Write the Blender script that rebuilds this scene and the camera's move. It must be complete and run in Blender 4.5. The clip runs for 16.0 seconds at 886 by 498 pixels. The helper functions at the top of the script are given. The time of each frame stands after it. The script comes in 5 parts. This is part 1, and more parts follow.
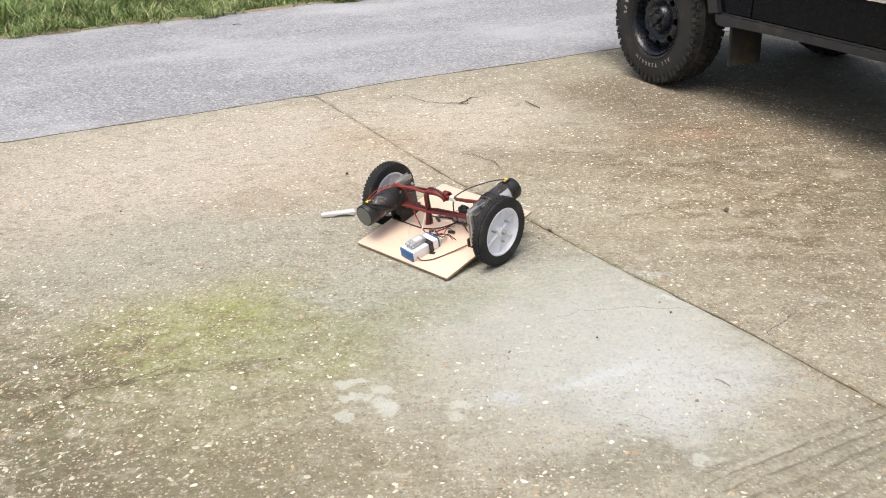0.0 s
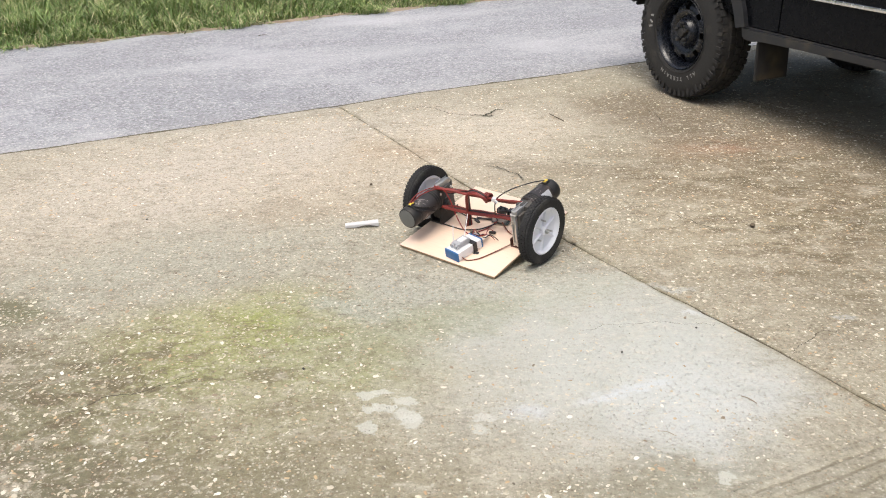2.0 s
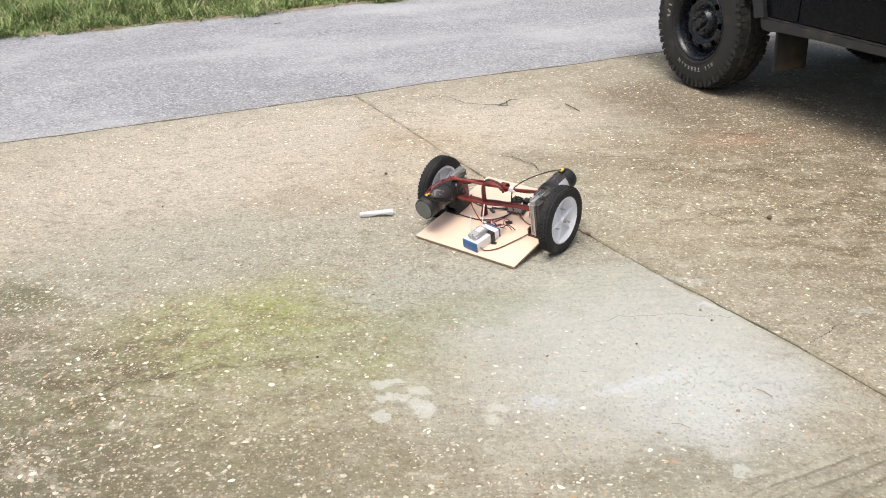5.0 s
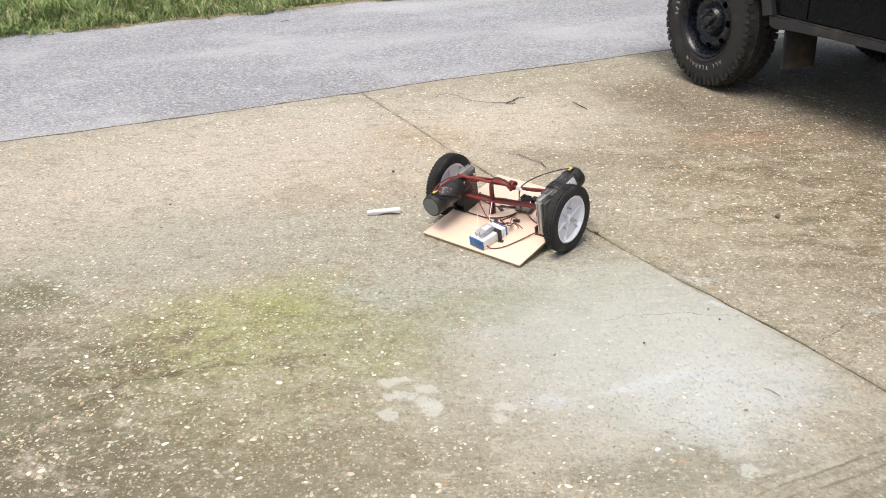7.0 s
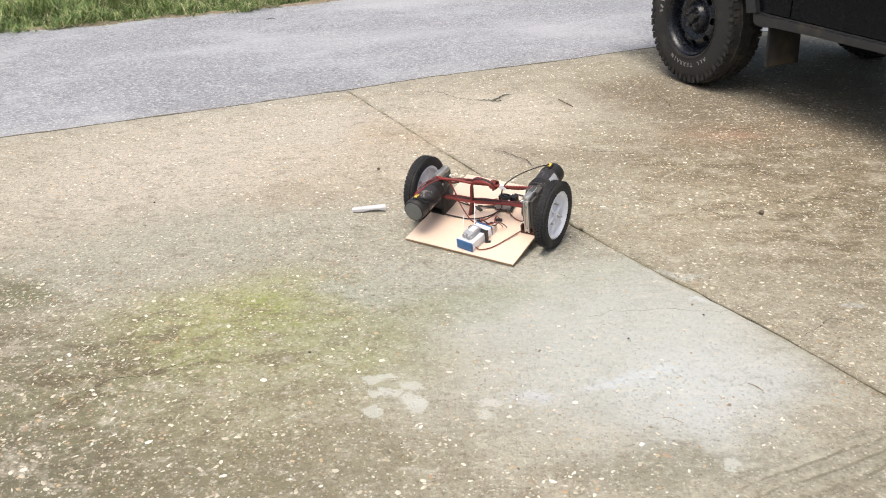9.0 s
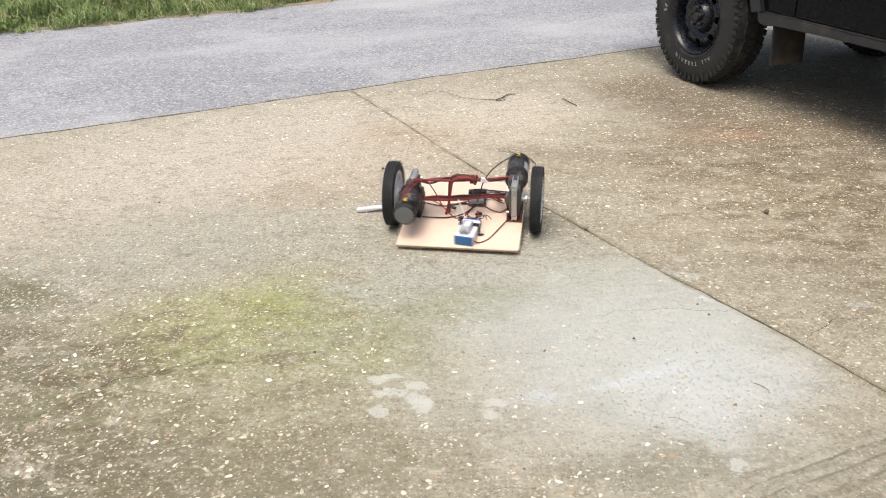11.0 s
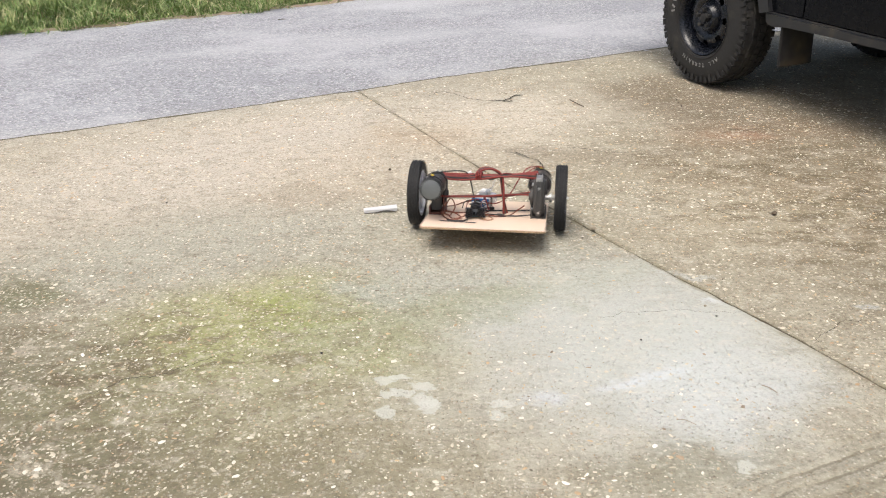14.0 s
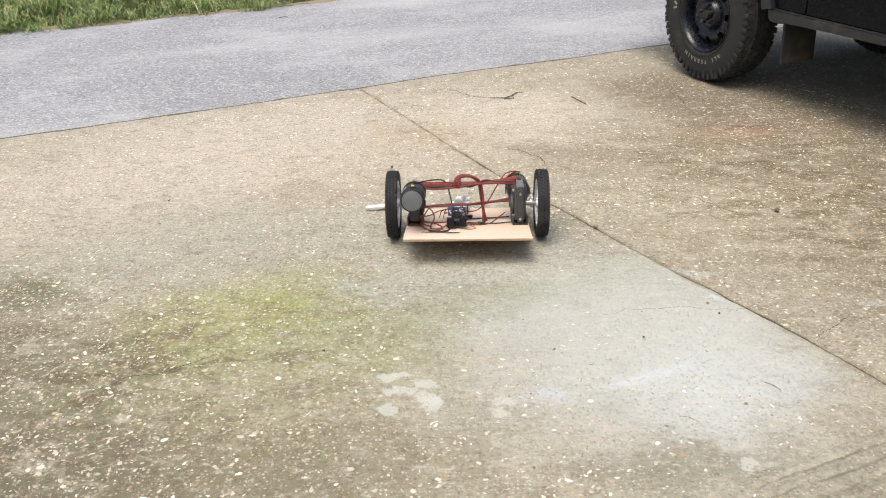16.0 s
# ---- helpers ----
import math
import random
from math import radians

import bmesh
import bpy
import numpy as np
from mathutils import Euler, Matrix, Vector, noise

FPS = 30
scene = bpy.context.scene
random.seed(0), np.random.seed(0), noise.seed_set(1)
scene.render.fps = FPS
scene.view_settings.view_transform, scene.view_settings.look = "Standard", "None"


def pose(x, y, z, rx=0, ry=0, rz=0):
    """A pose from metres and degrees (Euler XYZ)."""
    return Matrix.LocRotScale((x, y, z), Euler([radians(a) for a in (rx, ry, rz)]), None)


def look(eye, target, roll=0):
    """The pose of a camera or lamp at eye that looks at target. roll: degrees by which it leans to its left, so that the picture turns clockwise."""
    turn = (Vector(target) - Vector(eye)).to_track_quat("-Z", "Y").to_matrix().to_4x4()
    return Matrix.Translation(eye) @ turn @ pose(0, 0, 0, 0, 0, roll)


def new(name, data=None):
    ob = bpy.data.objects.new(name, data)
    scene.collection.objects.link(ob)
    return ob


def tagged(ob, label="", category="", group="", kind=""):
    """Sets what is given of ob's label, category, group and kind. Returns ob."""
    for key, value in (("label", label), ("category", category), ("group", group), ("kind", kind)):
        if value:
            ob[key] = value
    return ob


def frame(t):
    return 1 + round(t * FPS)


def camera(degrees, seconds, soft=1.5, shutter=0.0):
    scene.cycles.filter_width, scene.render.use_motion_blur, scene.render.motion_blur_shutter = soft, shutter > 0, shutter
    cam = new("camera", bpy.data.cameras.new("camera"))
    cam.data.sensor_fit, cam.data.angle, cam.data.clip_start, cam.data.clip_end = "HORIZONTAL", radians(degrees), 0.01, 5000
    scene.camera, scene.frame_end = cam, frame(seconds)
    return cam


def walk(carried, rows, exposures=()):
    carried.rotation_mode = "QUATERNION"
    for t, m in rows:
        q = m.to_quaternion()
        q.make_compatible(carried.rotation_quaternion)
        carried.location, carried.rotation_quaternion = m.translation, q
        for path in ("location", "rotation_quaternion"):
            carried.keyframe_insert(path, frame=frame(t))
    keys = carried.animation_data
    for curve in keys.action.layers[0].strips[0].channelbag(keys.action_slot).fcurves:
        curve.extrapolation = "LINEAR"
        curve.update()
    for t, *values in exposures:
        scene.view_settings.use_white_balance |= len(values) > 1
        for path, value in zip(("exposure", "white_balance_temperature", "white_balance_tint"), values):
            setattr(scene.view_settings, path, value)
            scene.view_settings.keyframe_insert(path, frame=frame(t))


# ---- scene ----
# ---------------------------------------------------------------- camera
cam = camera(54.1, 16.0, soft=1.05, shutter=0.1)
PATH = [
    (0, (0.0192, -0.0059, 1.5004), (0.1054, 2.6921, 0.1914), -1.23),
    (0.5, (0.0138, -0.0066, 1.4996), (0.0981, 2.7021, 0.2128), -1.03),
    (1, (0.0110, -0.0050, 1.5022), (0.0807, 2.7045, 0.2161), -0.81),
    (1.5, (0.0052, -0.0041, 1.5015), (0.0561, 2.7087, 0.2216), -0.95),
    (2, (0.0010, -0.0029, 1.5014), (0.0220, 2.7139, 0.2292), -1.08),
    (2.5, (0.0041, -0.0016, 1.5000), (0.0135, 2.7130, 0.2229), -1.12),
    (3, (0.0028, -0.0012, 1.4997), (0.0091, 2.7106, 0.2165), -1.16),
    (3.5, (0.0000, 0.0000, 1.5000), (0.0000, 2.7097, 0.2126), -1.08),
    (4, (-0.0011, 0.0004, 1.4997), (-0.0111, 2.7069, 0.2056), -1.00),
    (6.5, (-0.0038, 0.0032, 1.5002), (-0.0463, 2.7020, 0.1907), -1.16),
    (7, (-0.0057, 0.0038, 1.5013), (-0.0546, 2.7019, 0.1907), -1.13),
    (7.5, (-0.0110, 0.0054, 1.4989), (-0.0729, 2.7067, 0.1955), -1.19),
    (8, (-0.0030, 0.0045, 1.4962), (-0.0691, 2.7072, 0.1959), -1.29),
    (8.5, (0.0037, 0.0017, 1.4963), (-0.0245, 2.7026, 0.1908), -1.15),
    (9, (0.0037, 0.0015, 1.4959), (-0.0027, 2.6974, 0.1797), -0.92),
    (11.5, (-0.0015, 0.0038, 1.4972), (-0.0258, 2.6986, 0.1791), -1.16),
    (12, (-0.0015, 0.0029, 1.4966), (-0.0320, 2.6999, 0.1829), -1.20),
    (12.5, (-0.0029, 0.0034, 1.4958), (-0.0365, 2.7009, 0.1834), -1.27),
    (13, (-0.0016, 0.0044, 1.4968), (-0.0358, 2.7020, 0.1846), -1.30),
    (13.5, (-0.0020, 0.0030, 1.4972), (-0.0390, 2.7003, 0.1847), -1.36),
    (14, (-0.0045, 0.0044, 1.4963), (-0.0437, 2.7007, 0.1816), -1.17),
    (14.5, (-0.0050, 0.0050, 1.4977), (-0.0493, 2.7005, 0.1816), -1.20),
    (15, (-0.0026, 0.0049, 1.4945), (-0.0491, 2.7000, 0.1776), -1.30),
    (15.5, (-0.0042, 0.0055, 1.4944), (-0.0490, 2.6985, 0.1731), -1.36),
    (16, (-0.0051, 0.0063, 1.4944), (-0.0516, 2.6990, 0.1726), -1.34),
]
EXPOSURES = [(0.0, 0.42, 6400, 8), (16.0, 0.42, 6400, 8)]
walk(cam, [(t, look(eye, target, roll)) for t, eye, target, roll in PATH], EXPOSURES)

# ---------------------------------------------------------------- light: bright overcast day
SUN_ELEVATION, SUN_TURN = radians(72), radians(215)
world = bpy.data.worlds.new("overcast_sky")
scene.world = world
world.use_nodes = True
wn = world.node_tree
sky = wn.nodes.new("ShaderNodeTexSky")
sky.sky_type = "NISHITA"
sky.sun_disc = False
sky.sun_elevation, sky.sun_rotation = SUN_ELEVATION, SUN_TURN
sky.air_density, sky.dust_density, sky.ozone_density = 1.0, 8.0, 0.3
wn.links.new(sky.outputs[0], wn.nodes["Background"].inputs[0])
wn.nodes["Background"].inputs[1].default_value = 0.12
sun = bpy.data.lights.new("sun", "SUN")
sun.energy, sun.angle, sun.color = 1.3, radians(40), (1.0, 0.98, 0.955)
sun_ob = new("sun", sun)
sun_way = Vector((math.sin(SUN_TURN) * math.cos(SUN_ELEVATION), math.cos(SUN_TURN) * math.cos(SUN_ELEVATION), math.sin(SUN_ELEVATION)))
sun_ob.matrix_basis = look(sun_way * 30, (0, 0, 0))


# ---------------------------------------------------------------- node helpers
class Nodes:
    """Short hand for one material's node tree."""

    def __init__(self, name):
        self.material = bpy.data.materials.new(name)
        self.material.use_nodes = True
        self.tree = self.material.node_tree
        self.shader = self.tree.nodes["Principled BSDF"]

    def put(self, kind, **inputs):
        node = self.tree.nodes.new(kind)
        for key, value in inputs.items():
            self.set(node.inputs[key.replace("_", " ")], value)
        return node

    def set(self, socket, value):
        if isinstance(value, bpy.types.NodeSocket):
            self.tree.links.new(value, socket)
        else:
            socket.default_value = value

    def coords(self, kind="Object"):
        return self.put("ShaderNodeTexCoord").outputs[kind]

    def noise(self, where, scale, detail=4.0, rough=0.6, distortion=0.0):
        return self.put("ShaderNodeTexNoise", Vector=where, Scale=scale, Detail=detail, Roughness=rough, Distortion=distortion).outputs["Fac"]

    def ramp(self, fac, stops, mode="LINEAR"):
        node = self.put("ShaderNodeValToRGB", Fac=fac)
        node.color_ramp.interpolation = mode
        els = node.color_ramp.elements
        while len(els) < len(stops):
            els.new(0.5)
        for el, (at, col) in zip(els, stops):
            el.position = at
            el.color = (*col, 1) if len(col) == 3 else col
        return node.outputs["Color"]

    def mix(self, fac, a, b, blend="MIX"):
        node = self.tree.nodes.new("ShaderNodeMix")
        node.data_type, node.blend_type = "RGBA", blend
        for i, v in ((0, fac), (6, a), (7, b)):
            self.set(node.inputs[i], (*v, 1) if isinstance(v, tuple) and len(v) == 3 else v)
        return node.outputs[2]

    def math(self, op, a, b=0.5, clamp=False):
        node = self.tree.nodes.new("ShaderNodeMath")
        node.operation, node.use_clamp = op, clamp
        self.set(node.inputs[0], a)
        self.set(node.inputs[1], b)
        return node.outputs[0]

    def remap(self, v, a, b, c=0.0, d=1.0, smooth=True):
        node = self.tree.nodes.new("ShaderNodeMapRange")
        node.interpolation_type = "SMOOTHSTEP" if smooth else "LINEAR"
        for i, value in enumerate((v, a, b, c, d)):
            self.set(node.inputs[i], value)
        return node.outputs[0]

    def bump(self, height, strength=0.5, distance=0.01, normal=None):
        node = self.put("ShaderNodeBump", Height=height, Strength=strength, Distance=distance)
        if normal:
            self.set(node.inputs["Normal"], normal)
        return node.outputs["Normal"]

    def finish(self, color, rough=0.6, metal=0.0, normal=None, spec=0.5):
        for key, value in (("Base Color", color), ("Roughness", rough), ("Metallic", metal), ("Specular IOR Level", spec)):
            self.set(self.shader.inputs[key], (*value, 1) if isinstance(value, tuple) and len(value) == 3 else value)
        if normal:
            self.set(self.shader.inputs["Normal"], normal)
        return self.material


def worn(name, color, rough=0.5, metal=0.0, grain=60.0, vary=0.18, dirt=(0.2, 0.17, 0.13), dirty=0.25, relief=0.15, depth=0.001, spec=0.5):
    """A surface with fine grain, larger tone changes and some dirt."""
    n = Nodes(name)
    at = n.coords()
    fine, broad = n.noise(at, grain, 5, 0.65), n.noise(at, grain * 0.12, 3, 0.55)
    lo, hi = tuple(c * (1 - vary) for c in color), tuple(min(1, c * (1 + vary)) for c in color)
    base = n.mix(fine, lo, hi)
    base = n.mix(n.remap(broad, 0.52, 0.75, 0, dirty), base, dirt)
    return n.finish(base, n.remap(fine, 0.2, 0.8, max(0.02, rough - 0.1), min(1, rough + 0.12)), metal, n.bump(fine, relief, depth), spec)


# ---------------------------------------------------------------- materials: ground
LANE = pose(-0.59, 5.36, 0, 0, 0, 26.0)      # along the lane's edge; its y runs across the lane
LANE_WIDTH = 3.12
lane_back = LANE.inverted()
JOINT_LEAN, JOINT_BOW = math.tan(radians(3.5)), 0.052


def drag_at(n, at):
    m = n.put("ShaderNodeMapping", Vector=at, Rotation=(0, 0, radians(-24)), Scale=(0.6, 1.0, 1.0))
    return m.outputs[0]


def concrete_material():
    n = Nodes("exposed_aggregate_concrete")
    at = n.put("ShaderNodeNewGeometry").outputs["Position"]
    big, mid, fine = n.noise(at, 0.8, 5, 0.6), n.noise(at, 5, 6, 0.65), n.noise(at, 90, 6, 0.75)
    speck = n.noise(at, 260, 3, 0.6)
    wob = n.put("ShaderNodeTexNoise", Vector=at, Scale=3.2, Detail=5.0, Roughness=0.62).outputs["Color"]
    shift = n.tree.nodes.new("ShaderNodeVectorMath")
    shift.operation = "MULTIPLY_ADD"
    n.set(shift.inputs[0], wob)
    shift.inputs[1].default_value, shift.inputs[2].default_value = (0.55, 0.55, 0), (-0.275, -0.275, 0)
    add = n.tree.nodes.new("ShaderNodeVectorMath")
    add.operation = "ADD"
    n.set(add.inputs[0], at)
    n.set(add.inputs[1], shift.outputs[0])
    warped = add.outputs[0]

    frill = n.tree.nodes.new("ShaderNodeVectorMath")
    frill.operation = "MULTIPLY_ADD"
    n.set(frill.inputs[0], n.put("ShaderNodeTexNoise", Vector=at, Scale=26.0, Detail=5.0, Roughness=0.65).outputs["Color"])
    frill.inputs[1].default_value = (0.09, 0.09, 0)
    low = n.tree.nodes.new("ShaderNodeVectorMath")
    low.operation = "ADD"
    n.set(low.inputs[0], at)
    low.inputs[1].default_value = (-0.045, -0.045, 0)
    n.set(frill.inputs[2], low.outputs[0])
    frilled = frill.outputs[0]

    # which side of the first joint: the two slabs were cast apart and wear differently
    lane_map = n.put("ShaderNodeMapping", Vector=at, Location=(-0.59, 5.36, 0), Rotation=(0, 0, radians(26)))
    lane_map.vector_type = "TEXTURE"
    lane_xyz = n.put("ShaderNodeSeparateXYZ", Vector=lane_map.outputs[0])
    bow = n.math("MULTIPLY", n.math("SINE", n.math("MULTIPLY", n.remap(lane_xyz.outputs[1], -0.2, -3.4, 0, 1, False), math.pi), 0), JOINT_BOW)
    run = n.math("ADD", n.math("ADD", lane_xyz.outputs[0], n.math("MULTIPLY", lane_xyz.outputs[1], JOINT_LEAN)), bow)
    west = n.remap(run, -0.003, 0.003, 1, 0)
    east = n.math("SUBTRACT", 1.0, west)

    def patch(x, y, rx, ry, turn=0, soft=0.75, crisp=False):
        m = n.put("ShaderNodeMapping", Vector=frilled if crisp else warped, Location=(x, y, 0), Rotation=(0, 0, radians(turn)), Scale=(rx, ry, 1000))
        m.vector_type = "TEXTURE"
        ln = n.tree.nodes.new("ShaderNodeVectorMath")
        ln.operation = "LENGTH"
        n.set(ln.inputs[0], m.outputs[0])
        return n.remap(ln.outputs["Value"], 1.0 + soft * 0.5, 1.0 - soft, 0, 1)

    # matrix colour
    base = n.mix(big, (0.33, 0.305, 0.235), (0.46, 0.428, 0.335))
    base = n.mix(n.remap(mid, 0.4, 0.75, 0, 0.55), base, (0.23, 0.20, 0.145))

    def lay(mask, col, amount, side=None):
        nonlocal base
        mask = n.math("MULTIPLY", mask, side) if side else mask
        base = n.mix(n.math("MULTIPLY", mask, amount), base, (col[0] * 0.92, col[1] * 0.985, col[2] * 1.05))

    # broad tones of the slabs, then stains and darker patches
    lay(patch(-0.9, 4.3, 1.9, 1.0, 26), (0.63, 0.54, 0.435), 0.85)
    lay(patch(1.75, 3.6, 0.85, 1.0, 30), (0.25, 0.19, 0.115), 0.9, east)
    # brown stain along the car's side, with the car's shade painted into it
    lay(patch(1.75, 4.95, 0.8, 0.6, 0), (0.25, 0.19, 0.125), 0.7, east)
    lay(patch(1.1, 4.15, 0.8, 0.16, 10), (0.17, 0.13, 0.085), 0.45)
    lay(patch(0.38, 4.17, 0.2, 0.09, -20), (0.14, 0.11, 0.08), 0.5)
    lay(patch(1.68, 4.45, 0.6, 0.24, 0, 0.95), (0.34, 0.175, 0.095), 0.75)
    lay(patch(-0.19, 4.55, 0.35, 0.3, 0), (0.46, 0.33, 0.2), 0.6)
    lay(patch(-0.6, 3.7, 0.4, 0.12, 10), (0.30, 0.22, 0.14), 0.4)
    lay(patch(-1.0, 3.1, 1.3, 0.4, 20), (0.42, 0.40, 0.32), 0.6)
    lay(patch(0.1, 2.75, 0.8, 0.42, 15), (0.44, 0.43, 0.36), 0.75, west)
    lay(patch(0.62, 2.36, 0.72, 0.58, 32), (0.53, 0.52, 0.46), 0.92, west)
    lay(patch(0.78, 2.12, 0.36, 0.24, 30), (0.58, 0.575, 0.535), 0.7, west)
    lay(patch(0.60, 2.19, 0.13, 0.030, 22, 0.8, True), (0.66, 0.67, 0.67), 0.5)
    lay(patch(0.48, 2.14, 0.10, 0.025, 15, 0.8, True), (0.64, 0.65, 0.65), 0.5)
    lay(patch(0.257, 2.085, 0.08, 0.04, 0, 0.8, True), (0.60, 0.61, 0.61), 0.6)
    lay(patch(0.895, 2.645, 0.045, 0.02, -20, 0.6, True), (0.64, 0.64, 0.62), 0.7, west)
    lay(patch(0.87, 2.83, 0.09, 0.035, 0, 0.5), (0.55, 0.54, 0.5), 0.6)
    lay(patch(1.40, 2.585, 0.045, 0.022, -8, 0.5, True), (0.66, 0.655, 0.64), 0.85)
    lay(patch(0.55, 2.82, 0.25, 0.1, 20), (0.46, 0.45, 0.36), 0.6)
    lay(patch(-0.75, 2.5, 0.55, 0.35, 20), (0.36, 0.355, 0.125), 0.8)
    lay(patch(-0.48, 2.525, 0.16, 0.050, 8, 0.95, True), (0.30, 0.335, 0.075), 0.85)
    lay(patch(-0.61, 2.66, 0.11, 0.08, -25, 0.95, True), (0.33, 0.35, 0.10), 0.8)
    lay(patch(-0.83, 2.30, 0.17, 0.08, 15, 0.95, True), (0.34, 0.35, 0.11), 0.8)
    lay(patch(-0.24, 2.25, 0.12, 0.10, 10), (0.36, 0.36, 0.16), 0.6)
    lay(patch(-1.55, 2.72, 0.28, 0.14, 0), (0.14, 0.14, 0.06), 0.85)
    lay(patch(0.05, 2.65, 0.35, 0.12, 10), (0.28, 0.285, 0.15), 0.5)
    lay(patch(-0.36, 2.72, 0.16, 0.08, 0), (0.44, 0.43, 0.37), 0.6)
    lay(patch(-1.3, 2.05, 0.6, 0.5, 10), (0.175, 0.15, 0.085), 0.9)
    lay(patch(-0.7, 1.78, 0.8, 0.3, 5), (0.24, 0.205, 0.115), 0.75)
    lay(patch(0.6, 1.78, 0.35, 0.09, 22), (0.2, 0.18, 0.11), 0.5)
    lay(patch(1.1, 1.75, 0.45, 0.12, 22), (0.33, 0.29, 0.21), 0.7)
    # stain by the sill, its dark tone partly painted car shade
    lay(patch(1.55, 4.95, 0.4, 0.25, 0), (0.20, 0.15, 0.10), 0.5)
    lay(patch(-1.75, 2.45, 0.35, 0.5, 0), (0.19, 0.17, 0.10), 0.6)
    lay(patch(-0.35, 2.35, 0.4, 0.25, 20), (0.31, 0.31, 0.16), 0.5)
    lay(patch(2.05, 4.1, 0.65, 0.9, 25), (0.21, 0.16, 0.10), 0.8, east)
    lay(patch(1.3, 3.35, 0.4, 0.22, 20), (0.23, 0.20, 0.11), 0.55, east)
    lay(patch(0.62, 3.75, 0.35, 0.14, 15), (0.26, 0.22, 0.145), 0.3, east)
    lay(patch(0.95, 3.15, 0.45, 0.12, -55), (0.40, 0.345, 0.245), 0.6, east)
    lay(patch(1.15, 3.30, 0.42, 0.36, 20), (0.46, 0.39, 0.28), 0.65, east)
    lay(patch(0.70, 3.55, 0.35, 0.30, 20), (0.46, 0.41, 0.31), 0.6, east)
    lay(patch(1.55, 2.75, 0.32, 0.30, 10), (0.23, 0.185, 0.115), 0.6, east)
    lay(patch(1.5, 3.9, 0.5, 0.13, 5), (0.17, 0.14, 0.088), 0.65, east)
    lay(patch(1.95, 3.45, 0.4, 0.16, 20), (0.17, 0.145, 0.085), 0.65, east)
    lay(patch(-1.5, 1.85, 0.65, 0.38, 5), (0.155, 0.135, 0.085), 0.8)
    lay(patch(1.55, 4.42, 0.22, 0.09, 0, 0.95), (0.36, 0.16, 0.085), 0.7)
    lay(patch(-0.1, 4.42, 0.28, 0.16, 0, 0.95), (0.47, 0.29, 0.17), 0.5)
    lay(patch(0.35, 4.82, 0.72, 0.46, 26), (0.63, 0.54, 0.42), 0.8)
    lay(patch(-1.35, 1.95, 0.55, 0.55, 10), (0.17, 0.15, 0.088), 0.7)
    lay(patch(-0.9, 1.6, 0.7, 0.3, 5), (0.20, 0.172, 0.095), 0.6)
    lay(patch(-0.65, 2.2, 0.75, 0.32, 10), (0.36, 0.335, 0.17), 0.45)
    # darker brown patches beside the car's front wheel
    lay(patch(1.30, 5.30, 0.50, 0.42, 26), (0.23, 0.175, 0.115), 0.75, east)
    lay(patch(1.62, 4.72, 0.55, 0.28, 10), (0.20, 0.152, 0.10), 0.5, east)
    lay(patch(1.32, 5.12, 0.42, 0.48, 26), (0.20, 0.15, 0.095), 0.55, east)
    lay(patch(-1.18, 1.68, 0.36, 0.22, 0), (0.15, 0.13, 0.075), 0.6)
    lay(patch(-0.15, 4.05, 0.9, 0.5, 10), (0.52, 0.41, 0.285), 0.4)
    lay(patch(1.3, 3.8, 0.9, 0.9, 20), (0.42, 0.315, 0.19), 0.25, east)
    # weathered brown mottling of the worn slab and of the damp corner
    worn = n.math("MAXIMUM", n.math("MULTIPLY", patch(1.65, 3.6, 0.95, 1.2, 25), east), patch(-1.15, 2.15, 0.9, 0.75, 15))
    mottle = n.noise(drag_at(n, at), 9, 7, 0.72, 0.6)
    base = n.mix(n.math("MULTIPLY", n.remap(mottle, 0.5, 0.6, 0, 0.8), worn), base, (0.125, 0.092, 0.052))
    base = n.mix(n.math("MULTIPLY", n.remap(mottle, 0.47, 0.37, 0, 0.65), worn), base, (0.50, 0.455, 0.37))
    # mossy, crumbled margin along the first joint
    margin = n.math("MULTIPLY", n.remap(n.math("ABSOLUTE", n.math("ADD", run, n.math("MULTIPLY", n.math("SUBTRACT", mid, 0.5), 0.05)), 0), 0.004, 0.026, 1, 0), n.remap(n.noise(at, 4.5, 5, 0.65), 0.42, 0.6, 0.1, 0.65))
    base = n.mix(margin, base, (0.20, 0.175, 0.095))
    # sandy pits and grit; the dark noise paints the small shadows among them
    smooth_part = n.math("SUBTRACT", 1.0, n.math("MULTIPLY", n.math("MULTIPLY", patch(0.60, 2.36, 0.80, 0.66, 32), west), 0.75))
    base = n.mix(n.math("MULTIPLY", n.remap(fine, 0.47, 0.66, 0, 0.55), smooth_part), base, (0.12, 0.105, 0.075))
    drag = n.put("ShaderNodeMapping", Vector=at, Rotation=(0, 0, radians(-24)), Scale=(0.6, 1.0, 1.0))
    def smear(scale, lo, hi, amount, col, detail, bend):
        nonlocal base
        mask = n.remap(n.noise(drag.outputs[0], scale, detail, 0.72, bend), lo, hi, 0, amount)
        base = n.mix(n.math("MULTIPLY", mask, smooth_part), base, col)

    smear(26, 0.52, 0.72, 0.5, (0.17, 0.15, 0.11), 6, 0.3)
    smear(13, 0.5, 0.70, 0.5, (0.20, 0.175, 0.12), 6, 0.5)
    smear(6, 0.54, 0.72, 0.45, (0.20, 0.165, 0.11), 7, 0.8)
    base = n.mix(n.remap(n.noise(drag.outputs[0], 7.7, 7, 0.75, 0.8), 0.55, 0.72, 0, 0.45), base, (0.58, 0.54, 0.46))
